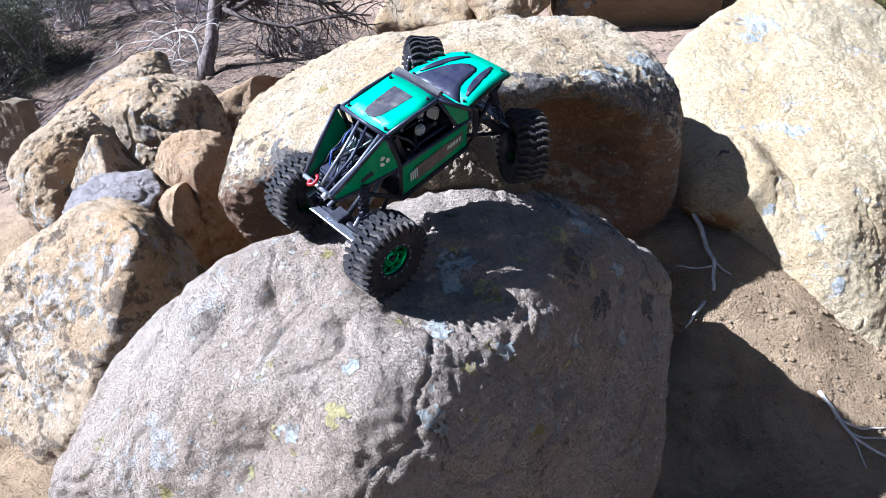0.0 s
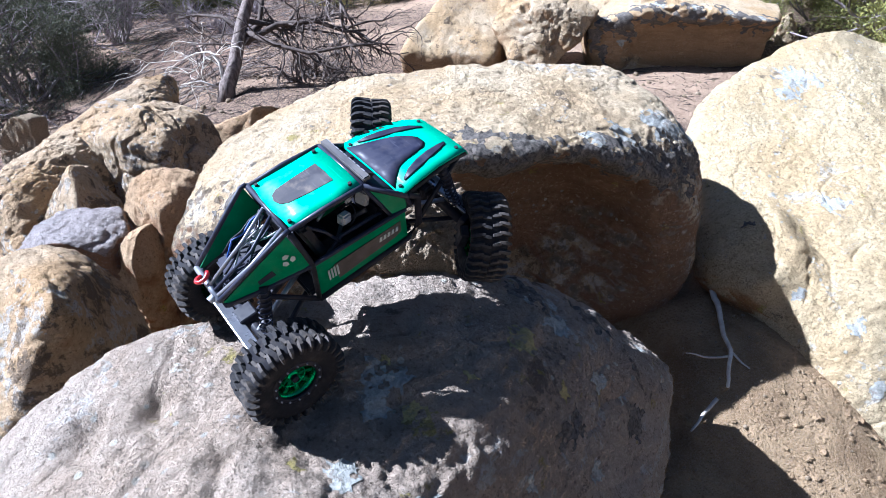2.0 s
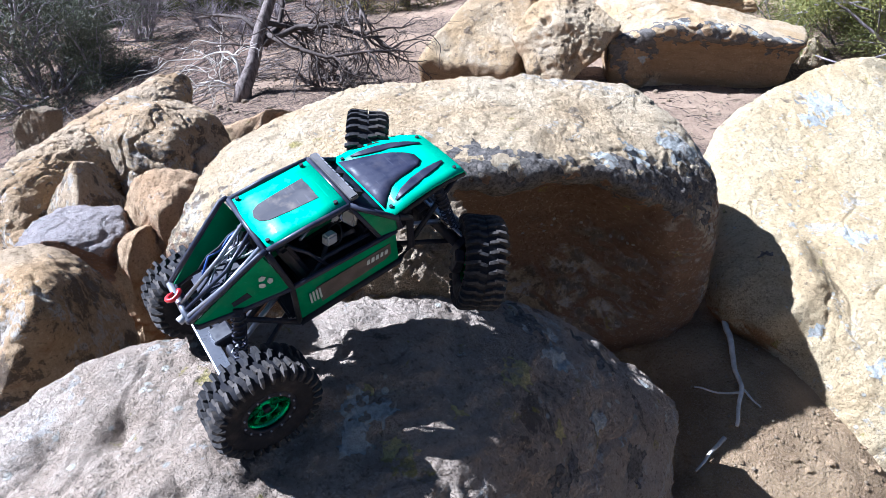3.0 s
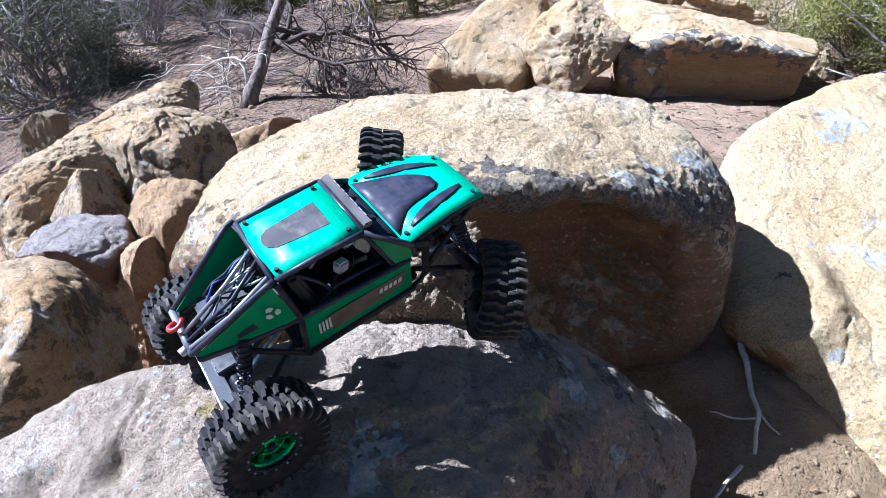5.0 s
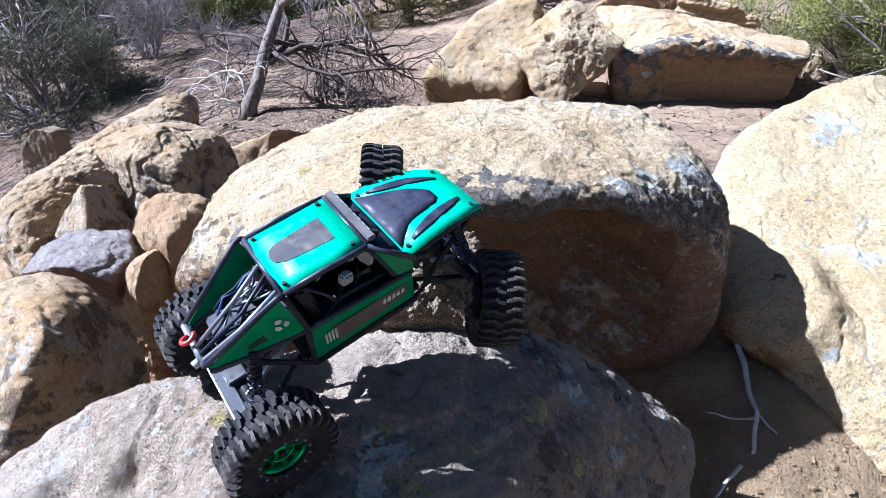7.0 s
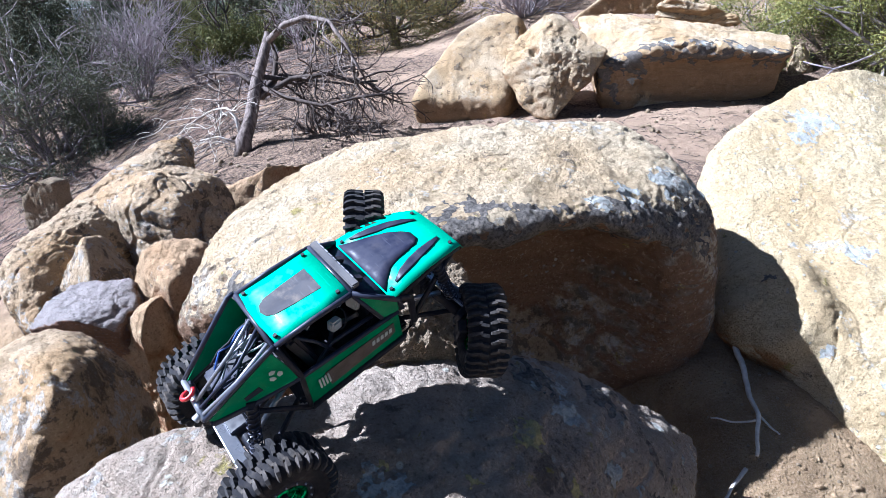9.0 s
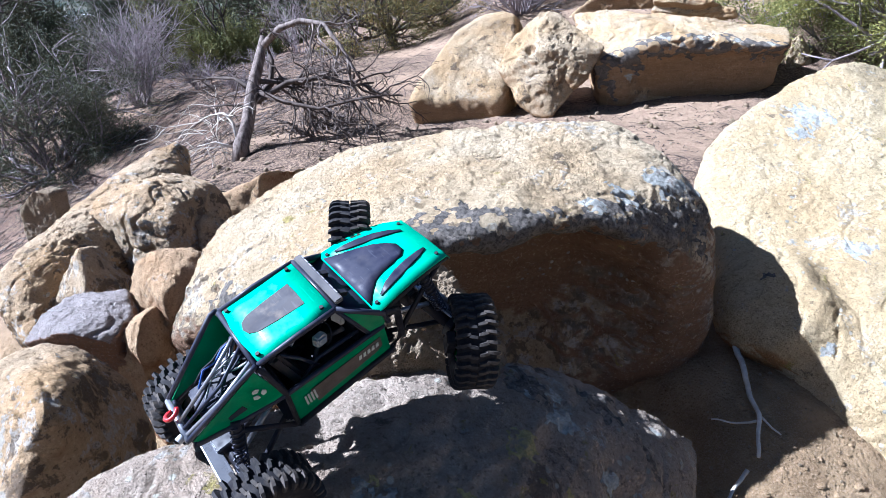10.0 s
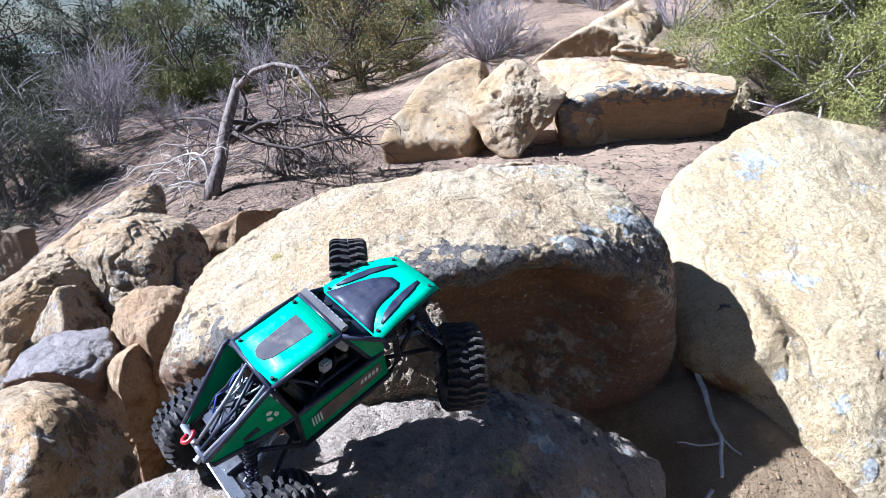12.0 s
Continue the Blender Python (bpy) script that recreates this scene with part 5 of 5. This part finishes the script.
def build_crawler():
    car = new("crawler")
    car.empty_display_size = 0.05
    tagged(car, "teal green and black toy rock crawler truck with big knobbly tyres", "toy truck")
    # roof, hood and their dark insets
    roof = [[(0.080 + 0.097 * i, y, 0.139 + 0.0035 * (1 - (y / 0.05) ** 2) + 0.001 * i) for y in (-0.049, -0.035, -0.015, 0.015, 0.035, 0.049)] for i in (0, 0.33, 0.66, 1.0)]
    roof_ob = part("roof_panel", sheet(roof, 0.002), GREEN, car, "glossy teal green roof panel")
    bm = bmesh.new()
    outline = [(0.090, 0.0), (0.093, 0.010), (0.101, 0.0155), (0.125, 0.0185), (0.158, 0.021), (0.1585, 0.0), (0.158, -0.021), (0.125, -0.0185), (0.101, -0.0155), (0.093, -0.010)]
    part("roof_decal", panel([(x, y, 0.1432 - 0.0002 * abs(y) / 0.02) for x, y in outline], 0.0016, 0.0006), DECAL_WORN, roof_ob, "worn dark grey roof inset")
    hood_rows = []
    for x, w, z in ((0.214, 0.068, 0.110), (0.246, 0.065, 0.1125), (0.277, 0.061, 0.1115), (0.306, 0.055, 0.105), (0.331, 0.048, 0.096), (0.335, 0.047, 0.087)):
        crown = 0.0018
        hood_rows.append([(x, w * k, z + crown * (1 - k * k) - 0.003 * max(0, abs(k) - 0.8)) for k in (-1, -0.8, -0.5, -0.2, 0.2, 0.5, 0.8, 1)])
    hood = part("hood_panel", sheet(hood_rows, 0.0022), GREEN, car, "glossy teal green hood with a dropped nose")

    def hood_z(x, y):
        xs, ws, zs = (0.214, 0.246, 0.277, 0.306, 0.331), (0.068, 0.065, 0.061, 0.055, 0.048), (0.110, 0.1125, 0.1115, 0.105, 0.096)
        return float(np.interp(x, xs, zs)) + 0.0018 * (1 - (y / float(np.interp(x, xs, ws))) ** 2)

    def hood_inset(outline, label):
        """A thin plate that follows the hood: strips across it between two edges given along x."""
        rows = [[(x, a * (1 - k) + b * k, hood_z(x, a * (1 - k) + b * k) + 0.0016) for k in (0, 0.2, 0.4, 0.6, 0.8, 1)] for x, a, b in outline]
        part("hood_decal", sheet(rows, 0.0012), DECAL, hood, label)

    hood_inset([(0.2155, -0.054, 0.054), (0.226, -0.042, 0.047), (0.240, -0.030, 0.039), (0.256, -0.025, 0.031), (0.272, -0.023, 0.022), (0.286, -0.019, 0.012), (0.294, -0.011, 0.003)], "dark navy hood inset")
    for s in (-1, 1):
        hood_inset([(0.232, s * 0.050, s * 0.053), (0.246, s * 0.041, s * 0.051), (0.264, s * 0.034, s * 0.047), (0.284, s * 0.029, s * 0.041), (0.302, s * 0.025, s * 0.034), (0.316, s * 0.022, s * 0.026)], "dark navy swept hood stripe")
    for x, y, z in [(0.088, s * 0.041, 0.1415) for s in (-1, 1)] + [(0.168, s * 0.041, 0.1425) for s in (-1, 1)]:
        bm = bmesh.new()
        add_tube(bm, [(x, y, z - 0.001), (x, y, z + 0.0022)], 0.0024, 8)
        part("screw", bm, NYLON, roof_ob)
    for x, y in [(0.2225, s * 0.056) for s in (-1, 1)] + [(0.322, s * 0.040) for s in (-1, 1)]:
        bm = bmesh.new()
        add_tube(bm, [(x, y, hood_z(x, y) - 0.001), (x, y, hood_z(x, y) + 0.0022)], 0.0024, 8)
        part("screw", bm, NYLON, hood)
    # side panels
    rear_q = [(-0.016, 0.0345, 0.083), (0.074, 0.0560, 0.139), (0.086, 0.0585, 0.084), (0.060, 0.055, 0.079), (-0.010, 0.037, 0.078)]
    door = [(0.0855, 0.0580, 0.0770), (0.2165, 0.0655, 0.0815), (0.2155, 0.0580, 0.0290), (0.0785, 0.0550, 0.0215)]
    front_q = [(0.1775, 0.0520, 0.1370), (0.2240, 0.0680, 0.0980), (0.2170, 0.0675, 0.0860), (0.1990, 0.0640, 0.0840)]
    for s in (1, -1):
        side = (lambda p: p) if s > 0 else mirrored
        q = part("side_panel", panel(side(rear_q), 0.0018 * -s), GREEN_SHADED, car, "green rear side panel with painted-in shade")
        d = part("door_panel", panel(side(door), 0.0022 * -s), GREEN_SHADED, car, "green lower door panel with painted-in shade")
        part("quarter_panel", panel(side(front_q), 0.0018 * -s), GREEN_SHADED, car, "green triangular window post panel with painted-in shade")
        # brown stripe, barred badge and bare marks on the door
        o = 0.0010

        def on_door(u, v):
            a, b, c, e = (Vector(p) for p in door)
            p = (a * (1 - u) + b * u) * (1 - v) + (e * (1 - u) + c * u) * v
            return (p.x, (p.y + o) * s, p.z)

        stripe = [on_door(0.20, 0.30), on_door(0.93, 0.26), on_door(0.93, 0.62), on_door(0.86, 0.70), on_door(0.23, 0.80)]
        part("door_decal", panel(stripe, 0.0010 * -s, 0.0002), DECAL_BROWN, d, "dull brown stripe along the door")
        o = 0.0022
        for k in range(4):
            u = 0.125 + 0.030 * k
            part("badge_bar", panel([on_door(u, 0.33), on_door(u + 0.017, 0.33), on_door(u + 0.020, 0.64), on_door(u + 0.003, 0.64)], 0.0008 * -s, 0.0), MARK, d, "pale upright bar")
        for k in range(5):
            u = 0.68 + 0.045 * k
            part("badge_bar", panel([on_door(u + 0.01, 0.36), on_door(u + 0.036, 0.36), on_door(u + 0.030, 0.50), on_door(u, 0.50)], 0.0006 * -s, 0.0), MARK, d, "pale slanted bar")
        # round emblem of three lobes and a dark plate on the rear panel
        o = 0.0010

        def on_rear(u, v):
            a, b, c, e = (Vector(p) for p in (rear_q[0], rear_q[1], rear_q[2], rear_q[4]))
            p = (a * (1 - u) + b * u) * (1 - v) + (e * (1 - u) + c * u) * v
            return Vector((p.x, (p.y + o) * s, p.z))

        mid_p, ex, ez = on_rear(0.84, 0.50), (on_rear(0.9, 0.5) - on_rear(0.8, 0.5)).normalized(), (on_rear(0.84, 0.4) - on_rear(0.84, 0.6)).normalized()
        for ang in (90, 210, 330):
            ring = []
            for t, r in ((-42, 0.0065), (-14, 0.0088), (14, 0.0088), (42, 0.0065), (22, 0.0028), (-22, 0.0028)):
                a = radians(ang + t)
                ring.append(tuple(mid_p + ex * (r * math.cos(a)) + ez * (r * math.sin(a))))
            part("emblem_lobe", panel(ring if s > 0 else ring[::-1], 0.0006 * s, 0.0), MARK, q, "pale emblem lobe")
        part("side_mark", panel([tuple(on_rear(u, v)) for u, v in ((0.42, 0.52), (0.62, 0.50), (0.62, 0.72), (0.40, 0.74))], 0.0006 * -s, 0.0), DECAL, q, "dark worn patch")
    # cage bars
    bars = []
    for s in (1, -1):
        bars += [
            ([(-0.018, s * 0.033, 0.087), (0.072, s * 0.053, 0.140), (0.080, s * 0.052, 0.141)], 0.0032, NYLON_EDGE),
            ([(-0.014, s * 0.036, 0.077), (0.030, s * 0.047, 0.0775), (0.088, s * 0.058, 0.0805), (0.217, s * 0.066, 0.0838)], 0.0032, NYLON_EDGE),
            ([(0.078, s * 0.0505, 0.1385), (0.128, s * 0.0515, 0.1405), (0.178, s * 0.051, 0.1385)], 0.0034, NYLON_EDGE),
            ([(0.178, s * 0.051, 0.1385), (0.221, s * 0.068, 0.104), (0.222, s * 0.0685, 0.088)], 0.0036, NYLON_EDGE),
            ([(0.198, s * 0.063, 0.083), (0.178, s * 0.051, 0.137)], 0.0028, NYLON_EDGE),
            ([(0.080, s * 0.054, 0.139), (0.087, s * 0.058, 0.082), (0.078, s * 0.055, 0.019)], 0.0034, NYLON),
            ([(0.078, s * 0.055, 0.0195), (0.216, s * 0.058, 0.0265), (0.236, s * 0.058, 0.040), (0.240, s * 0.060, 0.085), (0.222, s * 0.068, 0.104)], 0.0046, NYLON),
            ([(0.078, s * 0.055, 0.020), (0.020, s * 0.047, 0.0735)], 0.0034, NYLON),
            ([(0.222, s * 0.062, 0.100), (0.300, s * 0.050, 0.096), (0.330, s * 0.044, 0.088)], 0.0036, NYLON),
            ([(0.236, s * 0.056, 0.042), (0.290, s * 0.040, 0.060), (0.328, s * 0.034, 0.078)], 0.0034, NYLON),
        ]
    bars += [
        ([(-0.018, -0.033, 0.087), (-0.018, 0.033, 0.087)], 0.0036, STEEL),
        ([(-0.014, -0.036, 0.077), (-0.014, 0.036, 0.077)], 0.0032, NYLON_EDGE),
        ([(0.080, -0.051, 0.139), (0.080, 0.051, 0.139)], 0.0034, NYLON_EDGE),
        ([(0.180, -0.050, 0.138), (0.180, 0.050, 0.138)], 0.0036, NYLON_EDGE),
        ([(0.078, 0.006, 0.137), (0.040, 0.004, 0.112), (-0.016, -0.006, 0.090)], 0.0024, STEEL),
        ([(0.078, -0.012, 0.137), (0.040, -0.016, 0.110), (-0.016, -0.018, 0.090)], 0.0022, NYLON_EDGE),
        ([(0.078, -0.040, 0.137), (0.030, -0.034, 0.108), (-0.016, -0.027, 0.089)], 0.0028, STEEL),
        ([(0.222, -0.066, 0.104), (0.222, 0.066, 0.104)], 0.0036, NYLON),
        ([(0.332, -0.044, 0.086), (0.332, 0.044, 0.086)], 0.0040, NYLON),
        ([(0.087, -0.057, 0.081), (0.087, 0.057, 0.081)], 0.0034, NYLON),
    ]
    for pts, r, mat in bars:
        bm = bmesh.new()
        add_tube(bm, pts, r)
        part("cage_bar", bm, mat, car)
    # dark cowl and light bar between roof and hood
    cowl = [[(x, w * k, z) for k in (-1, -0.5, 0, 0.5, 1)] for x, w, z in ((0.186, 0.052, 0.126), (0.203, 0.060, 0.112), (0.217, 0.066, 0.107))]
    part("cowl", sheet(cowl, 0.002), DECAL, car, "dark navy windscreen cowl")
    bm = bmesh.new()
    add_box(bm, Matrix.Translation((0.187, 0.0, 0.1425)), 0.0095, 0.098, 0.006)
    bmesh.ops.bevel(bm, geom=list(bm.edges), offset=0.0012, segments=2, affect="EDGES")
    lamp = part("light_bar", bm, DUSTY_GREY, car, "dusty grey light bar")
    for k in range(9):
        bm = bmesh.new()
        add_box(bm, Matrix.Translation((0.1912, -0.034 + 0.0095 * k, 0.1428)), 0.0016, 0.007, 0.004)
        part("lamp_lens", bm, STEEL, lamp)
    for y in (-0.030, 0.012):
        bm = bmesh.new()
        add_box(bm, Matrix.Translation((0.195, y, 0.133)) @ Matrix.Rotation(0.6, 4, "Y"), 0.016, 0.007, 0.006)
        part("light_bracket", bm, NYLON, lamp)
    # inside: floor, seats, dash box, receiver, wires, gearbox and battery
    bm = bmesh.new()
    add_box(bm, Matrix.Translation((0.150, 0, 0.026)), 0.160, 0.096, 0.010)
    bmesh.ops.bevel(bm, geom=list(bm.edges), offset=0.003, segments=2, affect="EDGES")
    part("skid_plate", bm, NYLON, car, "black flat belly plate")
    # added black panel, not a real part: stops the see-through cabin looking bright
    bm = bmesh.new()
    add_box(bm, Matrix.Translation((0.086, 0, 0.070)) @ Matrix.Rotation(-0.08, 4, "Y"), 0.004, 0.100, 0.085)
    bmesh.ops.bevel(bm, geom=list(bm.edges), offset=0.0012, segments=1, affect="EDGES")
    part("rear_backing", bm, NYLON, car, "added black panel that keeps the cockpit dark")
    # added black sheet over part of the open far window, for cabin shade
    bm = bmesh.new()
    add_box(bm, Matrix.Translation((0.145, 0.050, 0.078)), 0.110, 0.003, 0.076)
    bmesh.ops.bevel(bm, geom=list(bm.edges), offset=0.001, segments=1, affect="EDGES")
    part("side_backing", bm, NYLON, car)
    for s in (1, -1):
        bm = bmesh.new()
        add_box(bm, Matrix.Translation((0.118, s * 0.026, 0.050)), 0.036, 0.036, 0.016)
        add_box(bm, Matrix.Translation((0.104, s * 0.024, 0.088)) @ Matrix.Rotation(-0.2, 4, "Y"), 0.014, 0.040, 0.070)
        bmesh.ops.bevel(bm, geom=list(bm.edges), offset=0.004, segments=2, affect="EDGES")
        part("seat", bm, NYLON, car, "black bucket seat")
    bm = bmesh.new()
    add_box(bm, Matrix.Translation((0.194, 0, 0.080)) @ Matrix.Rotation(0.35, 4, "Y"), 0.020, 0.104, 0.030)
    bmesh.ops.bevel(bm, geom=list(bm.edges), offset=0.004, segments=2, affect="EDGES")
    part("dashboard", bm, NYLON, car)
    for x, y, z, sx, sy, sz, t in ((0.182, -0.030, 0.104, 0.008, 0.018, 0.020, 0.4), (0.165, 0.012, 0.108, 0.030, 0.012, 0.010, -0.3), (0.172, -0.012, 0.098, 0.022, 0.008, 0.012, 0.8),
                                   (0.150, -0.034, 0.094, 0.016, 0.012, 0.014, 0.3)):
        bm = bmesh.new()
        add_box(bm, Matrix.Translation((x, y, z)) @ Matrix.Rotation(t, 4, "Y") @ Matrix.Rotation(t, 4, "Z"), sx, sy, sz)
        bmesh.ops.bevel(bm, geom=list(bm.edges), offset=0.0025, segments=2, affect="EDGES")
        part("cockpit_block", bm, PALE_GREY, car, "pale grey plastic block behind the dash")
    for pts, r, mat in (([(0.100, -0.044, 0.060), (0.135, -0.046, 0.084), (0.190, -0.052, 0.088)], 0.0026, NYLON_EDGE), ([(0.110, 0.030, 0.125), (0.150, 0.010, 0.118), (0.185, -0.020, 0.120)], 0.0022, NYLON),
                        ([(0.120, -0.030, 0.110), (0.140, -0.010, 0.100), (0.172, 0.020, 0.112)], 0.0018, STEEL), ([(0.128, -0.040, 0.070), (0.150, -0.020, 0.076), (0.178, -0.040, 0.092)], 0.0030, DECAL_WORN),
                        ([(0.092, -0.030, 0.128), (0.120, -0.044, 0.100), (0.135, -0.048, 0.070)], 0.0022, NYLON_EDGE)):
        bm = bmesh.new()
        add_tube(bm, pts, r, 6)
        part("cockpit_rod", bm, mat, car)
    bm = bmesh.new()
    add_lathe(bm, [(0.0115, 0.0), (0.013, 0.0016), (0.0145, 0.0), (0.013, -0.0016)], 24, True)
    wheel = part("steering_wheel", bm, NYLON, car, "small black steering wheel")
    wheel.matrix_local = Matrix.Translation((0.160, -0.026, 0.088)) @ turn_to((-0.8, 0, 0.6))
    for x, y, z, sx, sy, sz, mat, name in ((0.052, 0.0, 0.080, 0.050, 0.060, 0.026, NYLON, "gearbox"), (0.020, 0.006, 0.080, 0.034, 0.040, 0.020, DECAL, "battery_tray"),
                                           (0.060, 0.012, 0.103, 0.020, 0.016, 0.012, PALE_GREY, "receiver_box"), (0.035, -0.014, 0.097, 0.016, 0.012, 0.010, DECAL, "connector"),
                                           (0.280, 0.0, 0.075, 0.060, 0.050, 0.026, NYLON, "front_gearbox"), (0.245, 0.0, 0.060, 0.030, 0.060, 0.040, NYLON, "motor_mount")):
        bm = bmesh.new()
        add_box(bm, Matrix.Translation((x, y, z)), sx, sy, sz)
        bmesh.ops.bevel(bm, geom=list(bm.edges), offset=0.003, segments=2, affect="EDGES")
        part(name, bm, mat, car)
    rng = np.random.default_rng(4)
    for k in range(9):
        a = np.array([0.075, rng.uniform(-0.03, 0.03), 0.118])
        b = np.array([rng.uniform(0.0, 0.03), rng.uniform(-0.025, 0.025), 0.092])
        pts = [a * (1 - t) + b * t + np.array([0, rng.uniform(-0.006, 0.006), rng.uniform(-0.002, 0.006)]) for t in (0, 0.25, 0.5, 0.75, 1)]
        bm = bmesh.new()
        add_tube(bm, pts, 0.0013, 6)
        part("wire", bm, (NYLON, DECAL, NYLON_EDGE, PALE_GREY, BLUE_WIRE)[k % 5], car)
    # red tow hook on the tail
    bm = bmesh.new()
    add_tube(bm, [(-0.019 - 0.008 * math.sin(t), 0.006 + 0.007 * math.cos(t), 0.090 + 0.002 * t) for t in np.linspace(0, 4.6, 10)], 0.0026, 8)
    part("tow_hook", bm, RED, car, "red anodised tow shackle")
    bm = bmesh.new()
    add_tube(bm, [(-0.020, -0.024, 0.088), (-0.027, -0.025, 0.087)], 0.0045, 10)
    part("tail_lamp", bm, PALE_GREY, car)
    # axles, wheels
    hubs = {"rear": ((0.0, -0.105, 0.001), (-0.004, 0.102, -0.008)), "front": ((0.304, -0.098, -0.012), (0.268, 0.095, 0.066))}
    for end, (right, left) in hubs.items():
        r, l = Vector(right), Vector(left)
        way = (l - r).normalized()
        mid_a = (l + r) / 2
        turn = turn_to(way)
        place = Matrix.Translation(mid_a) @ turn
        bm = bmesh.new()
        add_tube(bm, [place @ Vector((0, -0.078, 0)), place @ Vector((0, 0.078, 0))], 0.0075, 12)
        add_box(bm, place @ Matrix.Translation((0, 0.004, 0.0)), 0.030, 0.032, 0.030, 0.8)
        for s in (-1, 1):
            add_box(bm, place @ Matrix.Translation((0, s * 0.074, 0)), 0.022, 0.012, 0.030, 0.85)
        bmesh.ops.bevel(bm, geom=[e for e in bm.edges if e.calc_length() > 0.009 and len(e.link_faces) == 2], offset=0.0015, segments=1, affect="EDGES")
        axle = part(f"{end}_axle", bm, NYLON, car, "dark axle housing")
        bm = bmesh.new()
        add_box(bm, place @ Matrix.Translation((-0.016 if end == "rear" else 0.010, -0.010, 0.012)) @ Matrix.Rotation(0.5, 4, "Y"), 0.018, 0.120, 0.003)
        bmesh.ops.bevel(bm, geom=list(bm.edges), offset=0.001, segments=1, affect="EDGES")
        part("axle_truss", bm, STEEL, axle, "flat grey axle guard plate")
        steer = radians(44 if end == "front" else 0)
        for hub, s in ((r, -1), (l, 1)):
            spin = Matrix.Rotation(steer, 4, "Z")
            wheel_m = Matrix.Translation(hub) @ turn @ spin @ Matrix.Rotation(0.35 * s, 4, "Y")
            build_wheel(car, wheel_m, s)
            bm = bmesh.new()
            add_box(bm, Matrix.Translation(hub) @ turn @ spin @ Matrix.Translation((0, -s * 0.026, 0)), 0.020, 0.014, 0.034, 0.9)
            bmesh.ops.bevel(bm, geom=list(bm.edges), offset=0.002, segments=1, affect="EDGES")
            part("knuckle", bm, STEEL if end == "rear" else NYLON, axle)
        # links from the belly to the axle, shocks, prop shaft
        front = end == "front"
        xm = 0.225 if front else 0.085
        for s in (-1, 1):
            for hz, oy, iy in ((-0.006, 0.060, 0.030), (0.012, 0.034, 0.016)):
                bm = bmesh.new()
                add_tube(bm, [Vector((xm, s * iy, 0.032 + hz)), place @ Vector((0, s * oy, hz))], 0.0034, 8)
                part("link_rod", bm, STEEL if hz > 0 else NYLON, axle)
            top = Vector((0.292 if front else 0.030, s * 0.044, 0.092 if front else 0.082))
            low = place @ Vector((0.006 if front else -0.002, s * 0.056, 0.004))
            ax = (low - top)
            bm = bmesh.new()
            add_tube(bm, [top, top + ax * 0.45], 0.0062, 12)
            add_tube(bm, [top + ax * 0.4, low], 0.0022, 8)
            shock = part("shock", bm, NYLON, car, "black coil-over shock absorber")
            n = ax.normalized()
            a = n.cross(Vector((1, 0, 0.2))).normalized()
            b = n.cross(a)
            coil = [top + ax * (0.08 + 0.8 * t / 70) + 0.0076 * (math.cos(t * 0.9) * a + math.sin(t * 0.9) * b) for t in range(71)]
            bm = bmesh.new()
            add_tube(bm, coil, 0.0011, 5)
            part("coil_spring", bm, NYLON_EDGE, shock)
        if front:
            bm = bmesh.new()
            add_tube(bm, [place @ Vector((0.020, -0.066, 0.010)), place @ Vector((0.020, 0.066, 0.010))], 0.003, 8)
            part("steering_rod", bm, STEEL, axle)
        bm = bmesh.new()
        add_tube(bm, [Vector((xm + (0.0 if front else 0.01), 0, 0.042)), mid_a], 0.0045, 8)
        part("prop_shaft", bm, NYLON, axle)
    return car


crawler = build_crawler()
crawler.matrix_world = pose(-0.1126, 0.6457, 0.8541, 12.2, -19.0, 41.6) @ Matrix.Scale(0.875, 4)
